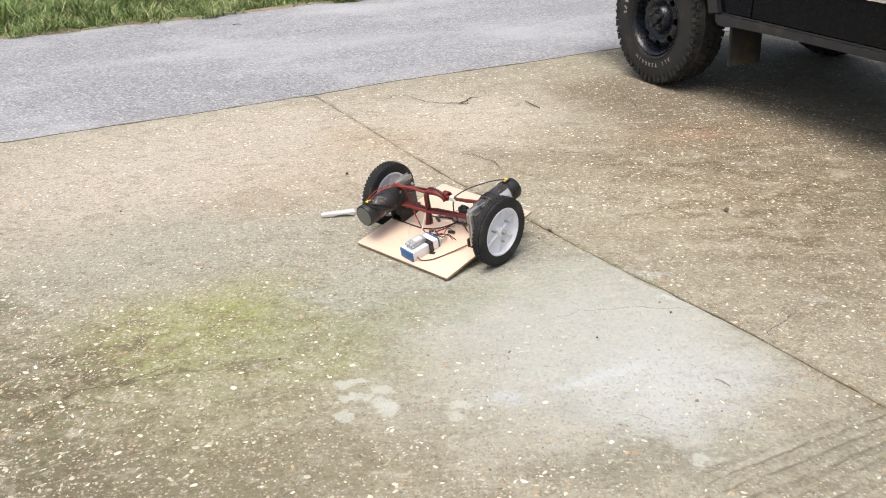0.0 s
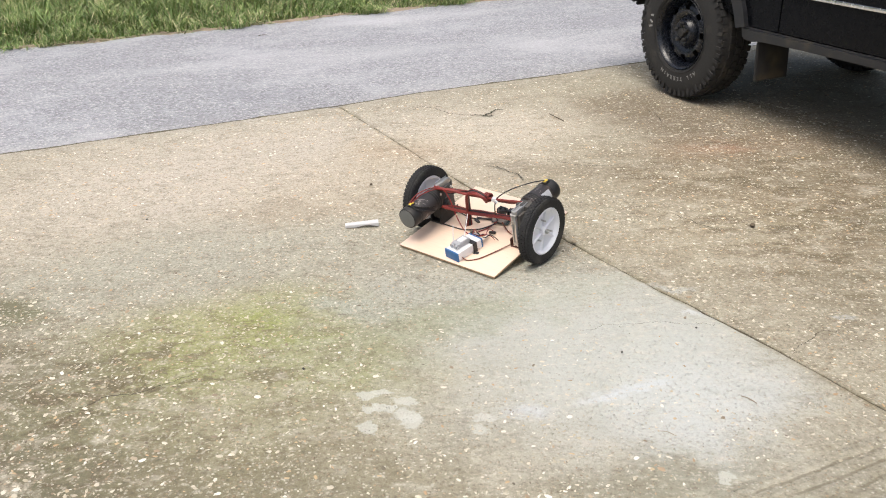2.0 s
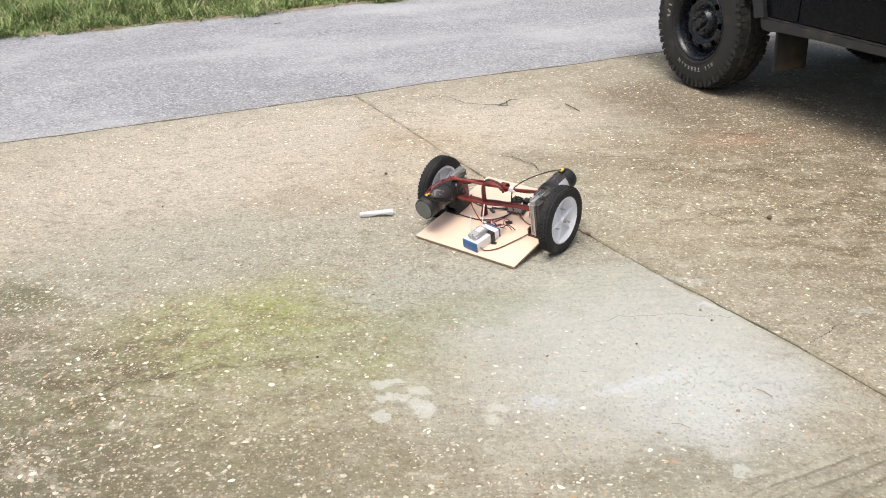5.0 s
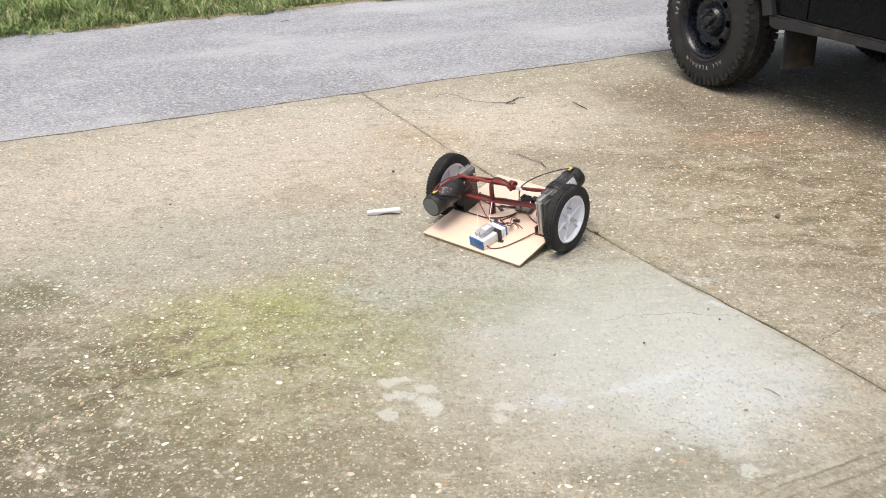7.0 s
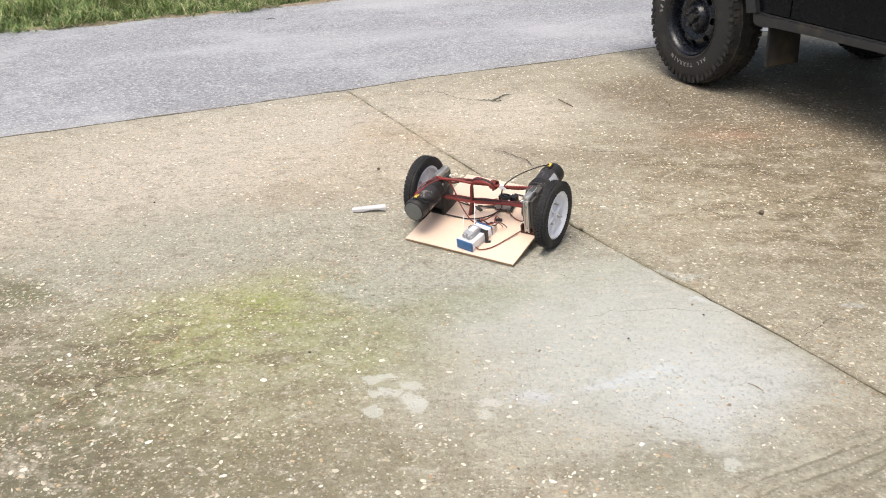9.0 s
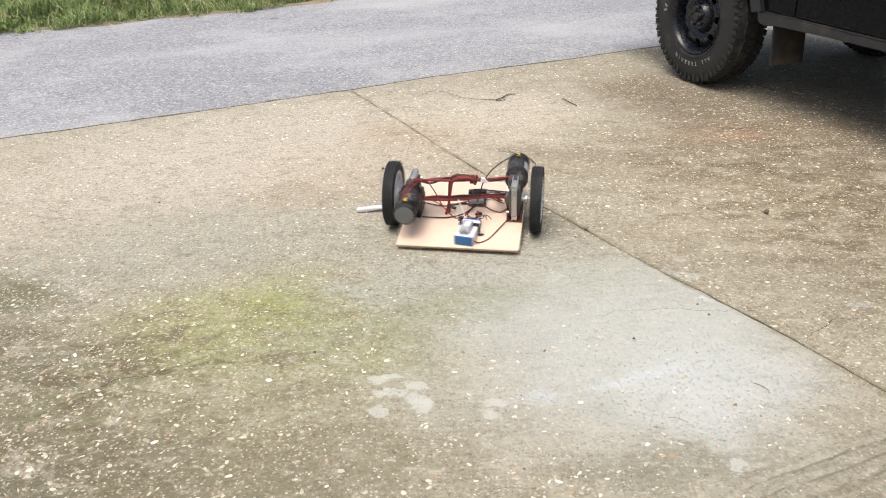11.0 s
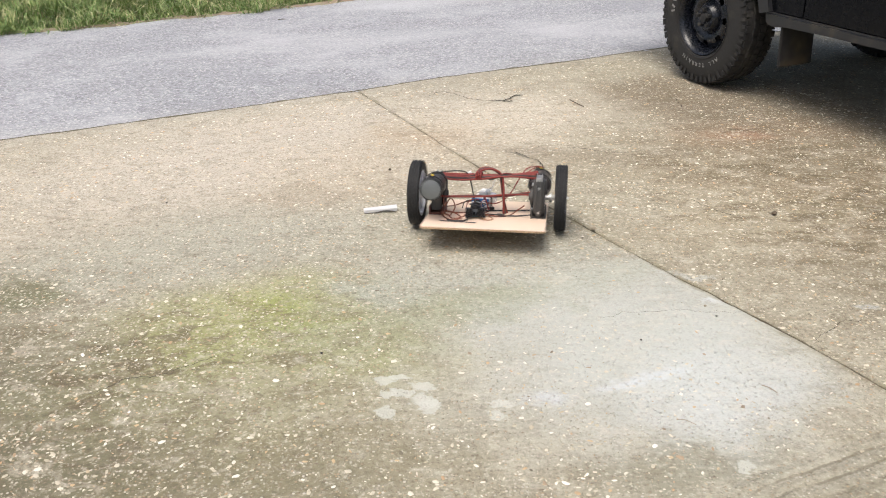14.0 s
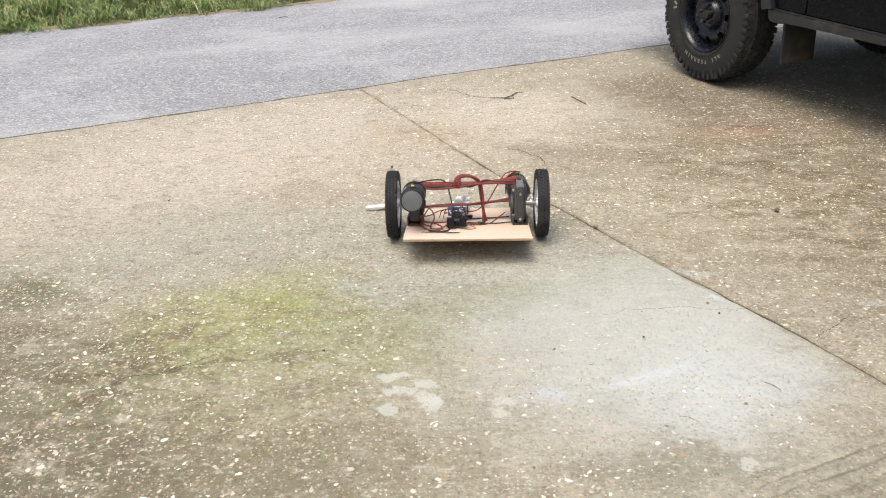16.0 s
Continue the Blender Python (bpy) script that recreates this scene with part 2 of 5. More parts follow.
    base = n.mix(n.remap(n.noise(drag.outputs[0], 17, 6, 0.72, 0.5), 0.52, 0.74, 0, 0.4), base, (0.60, 0.57, 0.49))
    base = n.mix(n.remap(n.noise(at, 38, 5, 0.7), 0.55, 0.7, 0, 0.5), base, (0.50, 0.47, 0.39))
    base = n.mix(n.remap(speck, 0.6, 0.75, 0, 0.5), base, (0.52, 0.47, 0.38))
    base = n.mix(n.math("MULTIPLY", n.remap(speck, 0.38, 0.26, 0, 0.3), smooth_part), base, (0.10, 0.09, 0.075))
    # pits in colour only: dark specks painted for the shade inside them
    pits = n.noise(at, 62, 5, 0.72)
    rough_part = n.math("SUBTRACT", 1.0, n.math("MULTIPLY", n.math("MULTIPLY", patch(0.60, 2.36, 0.80, 0.66, 32), west), 0.85))
    base = n.mix(n.math("MULTIPLY", n.remap(pits, 0.54, 0.66, 0, 0.6), rough_part), base, (0.12, 0.103, 0.075))
    base = n.mix(n.remap(pits, 0.45, 0.34, 0, 0.5), base, (0.62, 0.585, 0.50))
    base = n.mix(1.0, base, (0.93, 0.925, 0.91), "MULTIPLY")
    cells = n.put("ShaderNodeTexVoronoi", Vector=at, Scale=75.0)
    pick = n.put("ShaderNodeSeparateColor", Color=cells.outputs["Color"])
    grit = n.math("MULTIPLY", n.remap(cells.outputs["Distance"], 0.36, 0.24, 0, 1), n.remap(pick.outputs[0], 0.42, 0.46, 0, 1))
    base = n.mix(n.math("MULTIPLY", n.math("MULTIPLY", grit, 0.7), rough_part), base, n.ramp(pick.outputs[1], [(0, (0.24, 0.20, 0.15)), (0.3, (0.38, 0.28, 0.18)), (0.6, (0.5, 0.45, 0.35)), (1, (0.64, 0.6, 0.52))]))
    # tamped ridges near the far joint corner
    rut = n.put("ShaderNodeMapping", Vector=at, Location=(0.72, 1.74, 0), Rotation=(0, 0, radians(24)))
    rut.vector_type = "TEXTURE"
    xyz = n.put("ShaderNodeSeparateXYZ", Vector=rut.outputs[0])
    wave = n.math("SINE", n.math("MULTIPLY", n.math("ADD", xyz.outputs[1], n.math("MULTIPLY", mid, 0.05)), 138.0), 0.0)
    zone = n.math("MULTIPLY", n.remap(xyz.outputs[1], 0.02, -0.03, 0, 1), n.remap(xyz.outputs[0], -0.15, 0.05, 0, 1))
    zone = n.math("MULTIPLY", zone, n.math("MULTIPLY", n.remap(xyz.outputs[1], -0.38, -0.26, 0, 1), n.remap(xyz.outputs[0], 1.2, 0.8, 0, 1)))
    ridges = n.math("MULTIPLY", wave, zone)
    base = n.mix(n.math("MULTIPLY", n.math("MULTIPLY", n.remap(ridges, 0.62, 1.0, 0, 1), n.remap(n.noise(at, 7, 5, 0.65), 0.38, 0.6, 0.1, 1)), 0.62), base, (0.13, 0.112, 0.075))
    # thin splashes of cement
    for x, y, rx, ry, turn in ((-0.214, 2.189, 0.030, 0.020, 20), (-0.172, 2.200, 0.028, 0.018, -15), (-0.206, 2.116, 0.020, 0.016, 0), (-0.168, 2.118, 0.028, 0.018, 10), (-0.107, 2.151, 0.032, 0.016, 5), (-0.100, 2.080, 0.034, 0.026, -35), (-0.080, 2.046, 0.026, 0.030, 0), (-0.205, 2.028, 0.022, 0.030, 10), (0.129, 2.063, 0.032, 0.016, -10), (0.113, 2.004, 0.020, 0.020, 0), (0.737, 1.772, 0.022, 0.020, 30)):
        lay(patch(x, y, rx * 1.25, ry * 1.3, turn, 0.3, True), (0.56, 0.535, 0.455), 0.7)
    height = n.math("ADD", n.math("MULTIPLY", fine, 0.6), n.math("MULTIPLY", grit, 0.5))
    normal = n.bump(height, 0.85, 0.006)
    normal = n.bump(n.math("ADD", mid, n.math("MULTIPLY", ridges, -0.5)), 0.5, 0.012, normal)
    return n.finish(base, n.remap(mid, 0.3, 0.7, 0.72, 0.92), 0, normal, 0.35)


def asphalt_material():
    n = Nodes("weathered_asphalt")
    at = n.put("ShaderNodeNewGeometry").outputs["Position"]
    cells = n.put("ShaderNodeTexVoronoi", Vector=at, Scale=80.0)
    pick = n.put("ShaderNodeSeparateColor", Color=cells.outputs["Color"])
    big, mid = n.noise(at, 0.8, 5, 0.6), n.noise(at, 7, 6, 0.7)
    stone = n.ramp(pick.outputs[0], [(0, (0.17, 0.175, 0.19)), (0.4, (0.30, 0.307, 0.328)), (0.8, (0.38, 0.388, 0.41)), (1, (0.54, 0.545, 0.55))])
    base = n.mix(n.remap(cells.outputs["Distance"], 0.35, 0.65, 0, 0.4), stone, (0.17, 0.168, 0.178))
    base = n.mix(n.remap(mid, 0.45, 0.75, 0, 0.45), base, (0.41, 0.418, 0.44))
    base = n.mix(n.remap(big, 0.45, 0.68, 0, 0.55), base, (0.45, 0.458, 0.48))
    base = n.mix(n.remap(big, 0.47, 0.30, 0, 0.4), base, (0.26, 0.268, 0.29))
    lane = n.put("ShaderNodeMapping", Vector=n.coords(), Scale=(0.18, 1.0, 1.0))
    wheels = n.noise(lane.outputs[0], 1.1, 3, 0.5)
    base = n.mix(n.remap(wheels, 0.45, 0.66, 0, 0.5), base, (0.49, 0.497, 0.515))
    tar = n.remap(n.noise(n.coords(), 34, 4, 0.65), 0.56, 0.70, 0, 0.4)
    base = n.mix(tar, base, (0.17, 0.168, 0.178))
    chip = n.put("ShaderNodeTexVoronoi", Vector=at, Scale=24.0)
    chip_pick = n.put("ShaderNodeSeparateColor", Color=chip.outputs["Color"])
    pale = n.math("MULTIPLY", n.remap(chip.outputs["Distance"], 0.24, 0.16, 0, 1), n.remap(chip_pick.outputs[0], 0.80, 0.84, 0, 0.7))
    base = n.mix(pale, base, (0.58, 0.565, 0.54))
    return n.finish(base, 0.8, 0, n.bump(cells.outputs["Distance"], 0.6, 0.006), 0.35)


def grass_ground_material():
    n = Nodes("grass_and_soil")
    at = n.coords()
    f, b = n.noise(at, 14, 6, 0.7), n.noise(at, 0.7, 4, 0.6)
    base = n.mix(f, (0.05, 0.065, 0.025), (0.15, 0.17, 0.06))
    base = n.mix(n.remap(b, 0.55, 0.75, 0, 0.6), base, (0.16, 0.125, 0.07))
    return n.finish(base, 0.9, 0, n.bump(f, 0.8, 0.05))


def blade_material(name, stops):
    n = Nodes(name)
    rnd = n.put("ShaderNodeNewGeometry").outputs["Random Per Island"]
    at = n.coords()
    base = n.mix(n.remap(n.noise(at, 1.6, 3), 0.4, 0.65, 0, 0.5), n.ramp(rnd, stops), n.ramp(n.noise(at, 25, 2), stops))
    return n.finish(base, 0.55, 0, None, 0.3)


M = {
    "concrete": concrete_material(),
    "asphalt": asphalt_material(),
    "grass_ground": grass_ground_material(),
    "grass": blade_material("grass_blades", [(0.0, (0.10, 0.18, 0.045)), (0.38, (0.18, 0.28, 0.08)), (0.68, (0.29, 0.35, 0.13)), (0.82, (0.48, 0.46, 0.23)), (1.0, (0.62, 0.54, 0.36))]),
    "soil": worn("soil", (0.12, 0.095, 0.065), 0.95, grain=120, vary=0.4),
    "verge_soil": worn("verge_soil", (0.30, 0.235, 0.17), 0.95, grain=60, vary=0.4, dirt=(0.12, 0.09, 0.06), dirty=0.7),
    "edge_grit": worn("mossy_edge_grit", (0.105, 0.092, 0.058), 0.95, grain=45, vary=0.5, dirt=(0.20, 0.18, 0.11), dirty=0.8),
    "joint_dirt": worn("joint_dirt", (0.08, 0.066, 0.042), 0.95, grain=110, vary=0.5, dirt=(0.24, 0.20, 0.14), dirty=0.9),
    "crack_or_edge": worn("crack_dirt_and_shade", (0.045, 0.038, 0.027), 0.95, grain=150, vary=0.5, dirt=(0.05, 0.06, 0.02), dirty=0.5),
    "pale_twig": worn("dry_stalk", (0.26, 0.20, 0.14), 0.85, grain=200),
    "twig": worn("twig_bark", (0.07, 0.045, 0.025), 0.85, grain=200),
}


def stones_material(name, tone):
    n = Nodes(name)
    rnd = n.put("ShaderNodeNewGeometry").outputs["Random Per Island"]
    at = n.coords()
    stops = [(0.0, (0.13, 0.11, 0.08)), (0.06, (0.24, 0.19, 0.13)), (0.13, (0.46, 0.30, 0.17)), (0.22, (0.52, 0.39, 0.23)), (0.30, (0.42, 0.38, 0.285)), (0.55, (0.52, 0.47, 0.36)), (0.8, (0.64, 0.59, 0.47)), (1.0, (0.76, 0.73, 0.64))]
    col = n.ramp(rnd, [(p, tuple(min(0.85, v * tone) for v in c)) for p, c in stops])
    base = n.mix(n.remap(n.noise(at, 130, 3), 0.45, 0.7, 0, 0.35), col, (0.25, 0.21, 0.15))
    return n.finish(base, 0.6, 0, None, 0.4)


M["stones"] = stones_material("flint_aggregate", 1.0)
M["pale_stones"] = stones_material("pale_flint_aggregate", 1.17)


# ---------------------------------------------------------------- mesh helpers
def mesh_object(name, bm, material, smooth=True):
    data = bpy.data.meshes.new(name)
    bmesh.ops.recalc_face_normals(bm, faces=bm.faces)
    bm.to_mesh(data)
    bm.free()
    data.materials.append(material)
    if smooth:
        data.shade_smooth()
        data.set_sharp_from_angle(angle=radians(38))
    return new(name, data)


def part(name, bm, material, parent, label=""):
    """One bmesh as one mesh object under a thing or a part."""
    ob = mesh_object(name, bm, material)
    ob.parent = parent
    return tagged(ob, label)


def empty(name, m, label, category, group="", kind=""):
    ob = new(name)
    ob.empty_display_size = 0.1
    ob.matrix_basis = m
    return tagged(ob, label, category, group, kind)


def box(bm, centre, size, bevel=0.0, turn=None):
    m = Matrix.Translation(centre)
    if turn:
        m = m @ pose(0, 0, 0, *turn)
    made = bmesh.ops.create_cube(bm, size=1, matrix=m @ Matrix.Diagonal((*size, 1)))
    if bevel:
        edges = list({e for v in made["verts"] for e in v.link_edges})
        bmesh.ops.bevel(bm, geom=edges, offset=bevel, segments=2, profile=0.6, affect="EDGES")
    return bm


def rod(bm, a, b, r, seg=16, r2=None, bevel=0.0):
    a, b = Vector(a), Vector(b)
    m = Matrix.Translation((a + b) / 2) @ (b - a).to_track_quat("Z", "Y").to_matrix().to_4x4()
    made = bmesh.ops.create_cone(bm, cap_ends=True, segments=seg, radius1=r, radius2=r if r2 is None else r2, depth=(b - a).length, matrix=m)
    if bevel:
        faces = {f for v in made["verts"] for f in v.link_faces if len(f.verts) > 4}
        edges = list({e for f in faces for e in f.edges})
        bmesh.ops.bevel(bm, geom=edges, offset=bevel, segments=2, profile=0.5, affect="EDGES")
    return bm


def lathe(bm, profile, seg=48, axis="X", closed=False):
    """Turn (along, radius) points round an axis."""
    rings = []
    for along, r in profile:
        ring = []
        for i in range(seg):
            a = 2 * math.pi * i / seg
            c, s = r * math.cos(a), r * math.sin(a)
            ring.append(bm.verts.new((along, c, s) if axis == "X" else (c, along, s)))
        rings.append(ring)
    pairs = list(zip(rings, rings[1:])) + ([(rings[-1], rings[0])] if closed else [])
    for p, q in pairs:
        for i in range(seg):
            bm.faces.new((p[i], p[(i + 1) % seg], q[(i + 1) % seg], q[i]))
    if not closed:
        for ring in (rings[0], rings[-1]):
            if (ring[0].co - ring[seg // 2].co).length > 1e-4:
                bm.faces.new(ring)
    return bm


def spline(points, steps=8):
    """A smooth line through the points."""
    pts = [Vector(p) for p in points]
    ext = [2 * pts[0] - pts[1], *pts, 2 * pts[-1] - pts[-2]]
    out = []
    for i in range(1, len(ext) - 2):
        p0, p1, p2, p3 = ext[i - 1:i + 3]
        for k in range(steps):
            t = k / steps
            out.append(0.5 * (2 * p1 + (p2 - p0) * t + (2 * p0 - 5 * p1 + 4 * p2 - p3) * t * t + (3 * p1 - p0 - 3 * p2 + p3) * t ** 3))
    return out + [pts[-1]]


def tube(bm, points, r, seg=8, flat=1.0, steps=8):
    line = spline(points, steps)
    rings, side = [], None
    for i, p in enumerate(line):
        way = (line[min(i + 1, len(line) - 1)] - line[max(i - 1, 0)]).normalized()
        if side is None:
            side = way.cross(Vector((0, 0, 1)) if abs(way.z) < 0.9 else Vector((1, 0, 0))).normalized()
        side = (side - way * side.dot(way)).normalized()
        up = way.cross(side)
        rings.append([bm.verts.new(p + r * math.cos(2 * math.pi * k / seg) * side + flat * r * math.sin(2 * math.pi * k / seg) * up) for k in range(seg)])
    for p, q in zip(rings, rings[1:]):
        for k in range(seg):
            bm.faces.new((p[k], p[(k + 1) % seg], q[(k + 1) % seg], q[k]))
    bm.faces.new(rings[0])
    bm.faces.new(rings[-1])
    return bm


def prism(bm, outline, y0, y1):
    """Extrude an (x, z) outline from y0 to y1."""
    a = [bm.verts.new((x, y0, z)) for x, z in outline]
    b = [bm.verts.new((x, y1, z)) for x, z in outline]
    bm.faces.new(a)
    bm.faces.new(b[::-1])
    for i in range(len(a)):
        j = (i + 1) % len(a)
        bm.faces.new((a[i], b[i], b[j], a[j]))
    return bm


def from_arrays(name, verts, faces, material, smooth=False):
    data = bpy.data.meshes.new(name)
    data.from_pydata(verts, [], faces)
    data.materials.append(material)
    if smooth:
        data.shade_smooth()
    return new(name, data)


# ---------------------------------------------------------------- the yard
def joint_at(x0, y):
    """Where the joint that starts at x0 runs, y metres from the lane; the first one bows."""
    bow = JOINT_BOW * math.sin(math.pi * min(1, max(0, (-y - 0.2) / 3.2))) if x0 == 0.0 else 0.0
    return x0 - JOINT_LEAN * y - bow


def lane_edge(x):
    """The slabs' uneven end along the lane."""
    return 0.026 + (0.021 * -x if x < 0 else 0.022 * math.sin(math.pi * min(x, 2.0) / 1.3)) + wiggle(x, 7.7, 2.2, 0.018)


def wiggle(x, seed, scale=3.0, amount=0.01):
    return amount * (noise.noise((x * scale, seed, 0.3)) + 0.5 * noise.noise((x * scale * 4.1, seed, 1.7)) + 0.3 * noise.noise((x * scale * 13, seed, 5.1)))


def slab_height(x, y, seed):
    return 0.004 * noise.noise((x * 0.8, y * 0.8, seed)) - 0.004


def height_at(x, y):
    """The drive's height at a place in the yard."""
    p = lane_back @ Vector((x, y, 0))
    seed = 2.0 if p.x < joint_at(0.0, p.y) else 5.0 if p.x < joint_at(2.22, p.y) else 8.0
    return slab_height(p.x, p.y, seed)


def build_slab(x0, x1, seed, label):
    """A cast slab of the drive with worn, crumbling edges."""
    ny, nx, y1 = 520, 40, -9.0
    verts, faces = [], []
    for j in range(ny + 1):
        y = y1 * (j / ny) ** 1.25
        left = joint_at(x0, y) + 0.0036 + max(-0.002, wiggle(y, x0 * 7.3 + 1, 9, 0.006)) + wiggle(y, x0 + 3.3, 1.6, 0.009)
        right = joint_at(x1, y) - 0.0036 - max(-0.002, wiggle(y, x1 * 7.3 + 9, 9, 0.004)) + wiggle(y, x1 + 3.3, 1.6, 0.009)
        for i in range(nx + 1):
            x = left + (right - left) * i / nx
            yy = y + lane_edge(x) * (1 - j / ny) ** 6
            z = slab_height(x, yy, seed)
            edge = min(i, nx - i)
            if edge == 0 or j == 0:
                z -= 0.005
            verts.append((x, yy, z))
    for j in range(ny):
        for i in range(nx):
            a = j * (nx + 1) + i
            faces.append((a, a + nx + 1, a + nx + 2, a + 1))
    rim = [i for i in range(nx + 1)] + [j * (nx + 1) + nx for j in range(1, ny + 1)] + [ny * (nx + 1) + i for i in range(nx - 1, -1, -1)] + [j * (nx + 1) for j in range(ny - 1, 0, -1)]
    base = len(verts)
    verts += [(verts[k][0], verts[k][1], -0.12) for k in rim]
    for k in range(len(rim)):
        m = (k + 1) % len(rim)
        faces.append((rim[k], rim[m], base + m, base + k))
    ob = from_arrays("concrete_slab", verts, faces, M["concrete"], True)
    ob.matrix_basis = LANE
    ob.data.set_sharp_from_angle(angle=radians(50))
    return tagged(ob, label, "concrete slab", "slabs of the drive", "structure")


def build_ground():
    """Ground to the horizon, with a grassy bank beyond the lane."""
    xs = [-300, -100, -40, -20] + [-14 + i * 0.35 for i in range(81)] + [20, 40, 100, 300]
    ys = [-300, -100, -30, -12, -4, 0, LANE_WIDTH - 0.05] + [LANE_WIDTH + 0.1 + 0.25 * i for i in range(28)] + [14, 20, 40, 100, 300]
    verts = []
    for y in ys:
        for x in xs:
            rise = 0.0
            if y > LANE_WIDTH:
                rise = min(0.35, 0.09 * (y - LANE_WIDTH)) + 0.05 * noise.noise((x * 0.9, y * 0.9, 3))
                rise += 0.04
            verts.append((x, y, -0.10 + rise * min(1, max(0, (y - LANE_WIDTH) * 4))))
    n = len(xs)
    faces = [(j * n + i, j * n + i + 1, (j + 1) * n + i + 1, (j + 1) * n + i) for j in range(len(ys) - 1) for i in range(n - 1)]
    ob = from_arrays("ground", verts, faces, M["grass_ground"], True)
    ob.matrix_basis = LANE
    return tagged(ob, "grassy soil that reaches to the horizon", "ground", kind="structure")


def build_road():
    xs = [-120, -60, -30, -15] + [-10 + 0.1 * i for i in range(201)] + [15, 30, 60, 120]
    rows = 14
    verts, faces = [], []
    for x in xs:
        far = LANE_WIDTH + wiggle(x, 4.4, 0.9, 0.10) - 0.008 * x
        for j in range(rows + 1):
            y = -0.06 + (far + 0.06) * j / rows
            crown = 0.012 * math.sin(math.pi * j / rows) + 0.004 * noise.noise((x, y, 7))
            verts.append((x, y, -0.016 + crown))
    for i in range(len(xs) - 1):
        for j in range(rows):
            a = i * (rows + 1) + j
            faces.append((a, a + rows + 1, a + rows + 2, a + 1))
    ob = from_arrays("road", verts, faces, M["asphalt"], True)
    ob.matrix_basis = LANE
    return tagged(ob, "narrow grey weathered asphalt lane beside the drive", "road", kind="structure")


build_ground()
build_road()
slab_a = build_slab(-5.0, 0.0, 2.0, "cream exposed-aggregate concrete slab with moss and stains")
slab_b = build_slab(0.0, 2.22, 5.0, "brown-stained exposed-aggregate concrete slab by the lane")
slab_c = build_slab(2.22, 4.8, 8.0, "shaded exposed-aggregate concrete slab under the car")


def build_joint_fill():
    bm = bmesh.new()
    for x in (0.0, 2.22):
        box(bm, (x + JOINT_LEAN * 4.5 - 0.02, -4.5, -0.0415), (0.16, 9.0, 0.06), turn=(0, 0, math.degrees(math.atan(JOINT_LEAN))))
    box(bm, (0, 0.0, -0.046), (10, 0.16, 0.05))
    ob = mesh_object("joint_filling", bm, M["joint_dirt"])
    ob.matrix_basis = LANE
    return tagged(ob, "dark earth and moss filling the slab joints", "joint", kind="structure")


build_joint_fill()


def build_edge_strip(name, line, width, z, material, label, seed, sink=0.0):
    """A ragged ribbon of dirt along an edge of the lane."""
    verts, faces = [], []
    xs = [-6 + 0.025 * i for i in range(441)]
    for x in xs:
        w = width * max(0.03, 0.42 + 1.0 * noise.noise((x * 3.1, seed, 0)) + 0.9 * noise.noise((x * 11, seed, 2)))
        y = line(x)
        verts += [(x, y - w, z - sink), (x, y, z + 0.004), (x, y + w, z)]
    for i in range(len(xs) - 1):
        for k in (0, 1):
            a = 3 * i + k
            faces.append((a, a + 3, a + 4, a + 1))
    ob = from_arrays(name, verts, faces, material, True)
    ob.matrix_basis = LANE
    return tagged(ob, label, "dirt", kind="structure")


build_edge_strip("edge_dirt", lambda x: lane_edge(x) + 0.003, 0.020, -0.0045, M["edge_grit"], "dark mossy dirt between concrete and asphalt", 3.0)
build_edge_strip("verge_soil", lambda x: LANE_WIDTH + wiggle(x, 4.4, 0.9, 0.10) - 0.008 * x + 0.03, 0.11, -0.010, M["verge_soil"], "bare brown soil along the lane's verge", 6.0, 0.011)


def build_crack_or_edge(points, width, slab):
    """A thin dark ribbon in the slab's face: dirt-filled cracks, and worn edges with painted shadow."""
    line = spline(points, 14)
    verts, faces = [], []
    back = slab.matrix_basis.inverted()
    for i, p in enumerate(line):
        way = (line[min(i + 1, len(line) - 1)] - line[max(i - 1, 0)]).normalized()
        side = Vector((-way.y, way.x, 0))
        p = p + side * wiggle(i * 0.1, p.x, 2.0, 0.014)
        w = width * (0.35 + abs(noise.noise((i * 0.4, p.y, 2)))) * min(1, 0.15 + min(i, len(line) - 1 - i) * 0.12)
        for s in (-1, 1):
            verts.append(back @ Vector((*(p + side * w * s).xy, 0.0025)))
    for i in range(len(line) - 1):
        faces.append((2 * i, 2 * i + 1, 2 * i + 3, 2 * i + 2))
    ob = from_arrays("crack_or_edge", verts, faces, M["crack_or_edge"])
    ob.parent = slab
    return ob


build_crack_or_edge([(-0.17, 5.20, 0), (-0.08, 5.31, 0), (0.01, 5.263, 0), (0.113, 5.146, 0), (0.24, 5.104, 0)], 0.0045, slab_b)
build_crack_or_edge([(0.20, 5.11, 0), (0.27, 5.105, 0), (0.335, 5.122, 0), (0.375, 5.206, 0), (0.445, 5.214, 0)], 0.010, slab_b)
build_crack_or_edge([(0.285, 5.09, 0), (0.33, 5.08, 0), (0.36, 5.10, 0)], 0.011, slab_b)
# next two: ragged worn edge of the brown surface, its shadow painted as dark ribbon
build_crack_or_edge([(0.235, 4.193, 0), (0.333, 4.155, 0), (0.409, 4.045, 0), (0.441, 3.949, 0)], 0.0042, slab_b)
build_crack_or_edge([(0.556, 4.23, 0), (0.657, 4.226, 0), (0.79, 4.151, 0), (0.95, 4.17, 0)], 0.0028, slab_b)
build_crack_or_edge([(1.133, 2.336, 0), (1.161, 2.386, 0), (1.201, 2.42, 0), (1.28, 2.479, 0), (1.368, 2.487, 0)], 0.0017, slab_b)
build_crack_or_edge([(1.30, 5.15, 0), (1.33, 5.03, 0), (1.33, 4.86, 0)], 0.0035, slab_b)
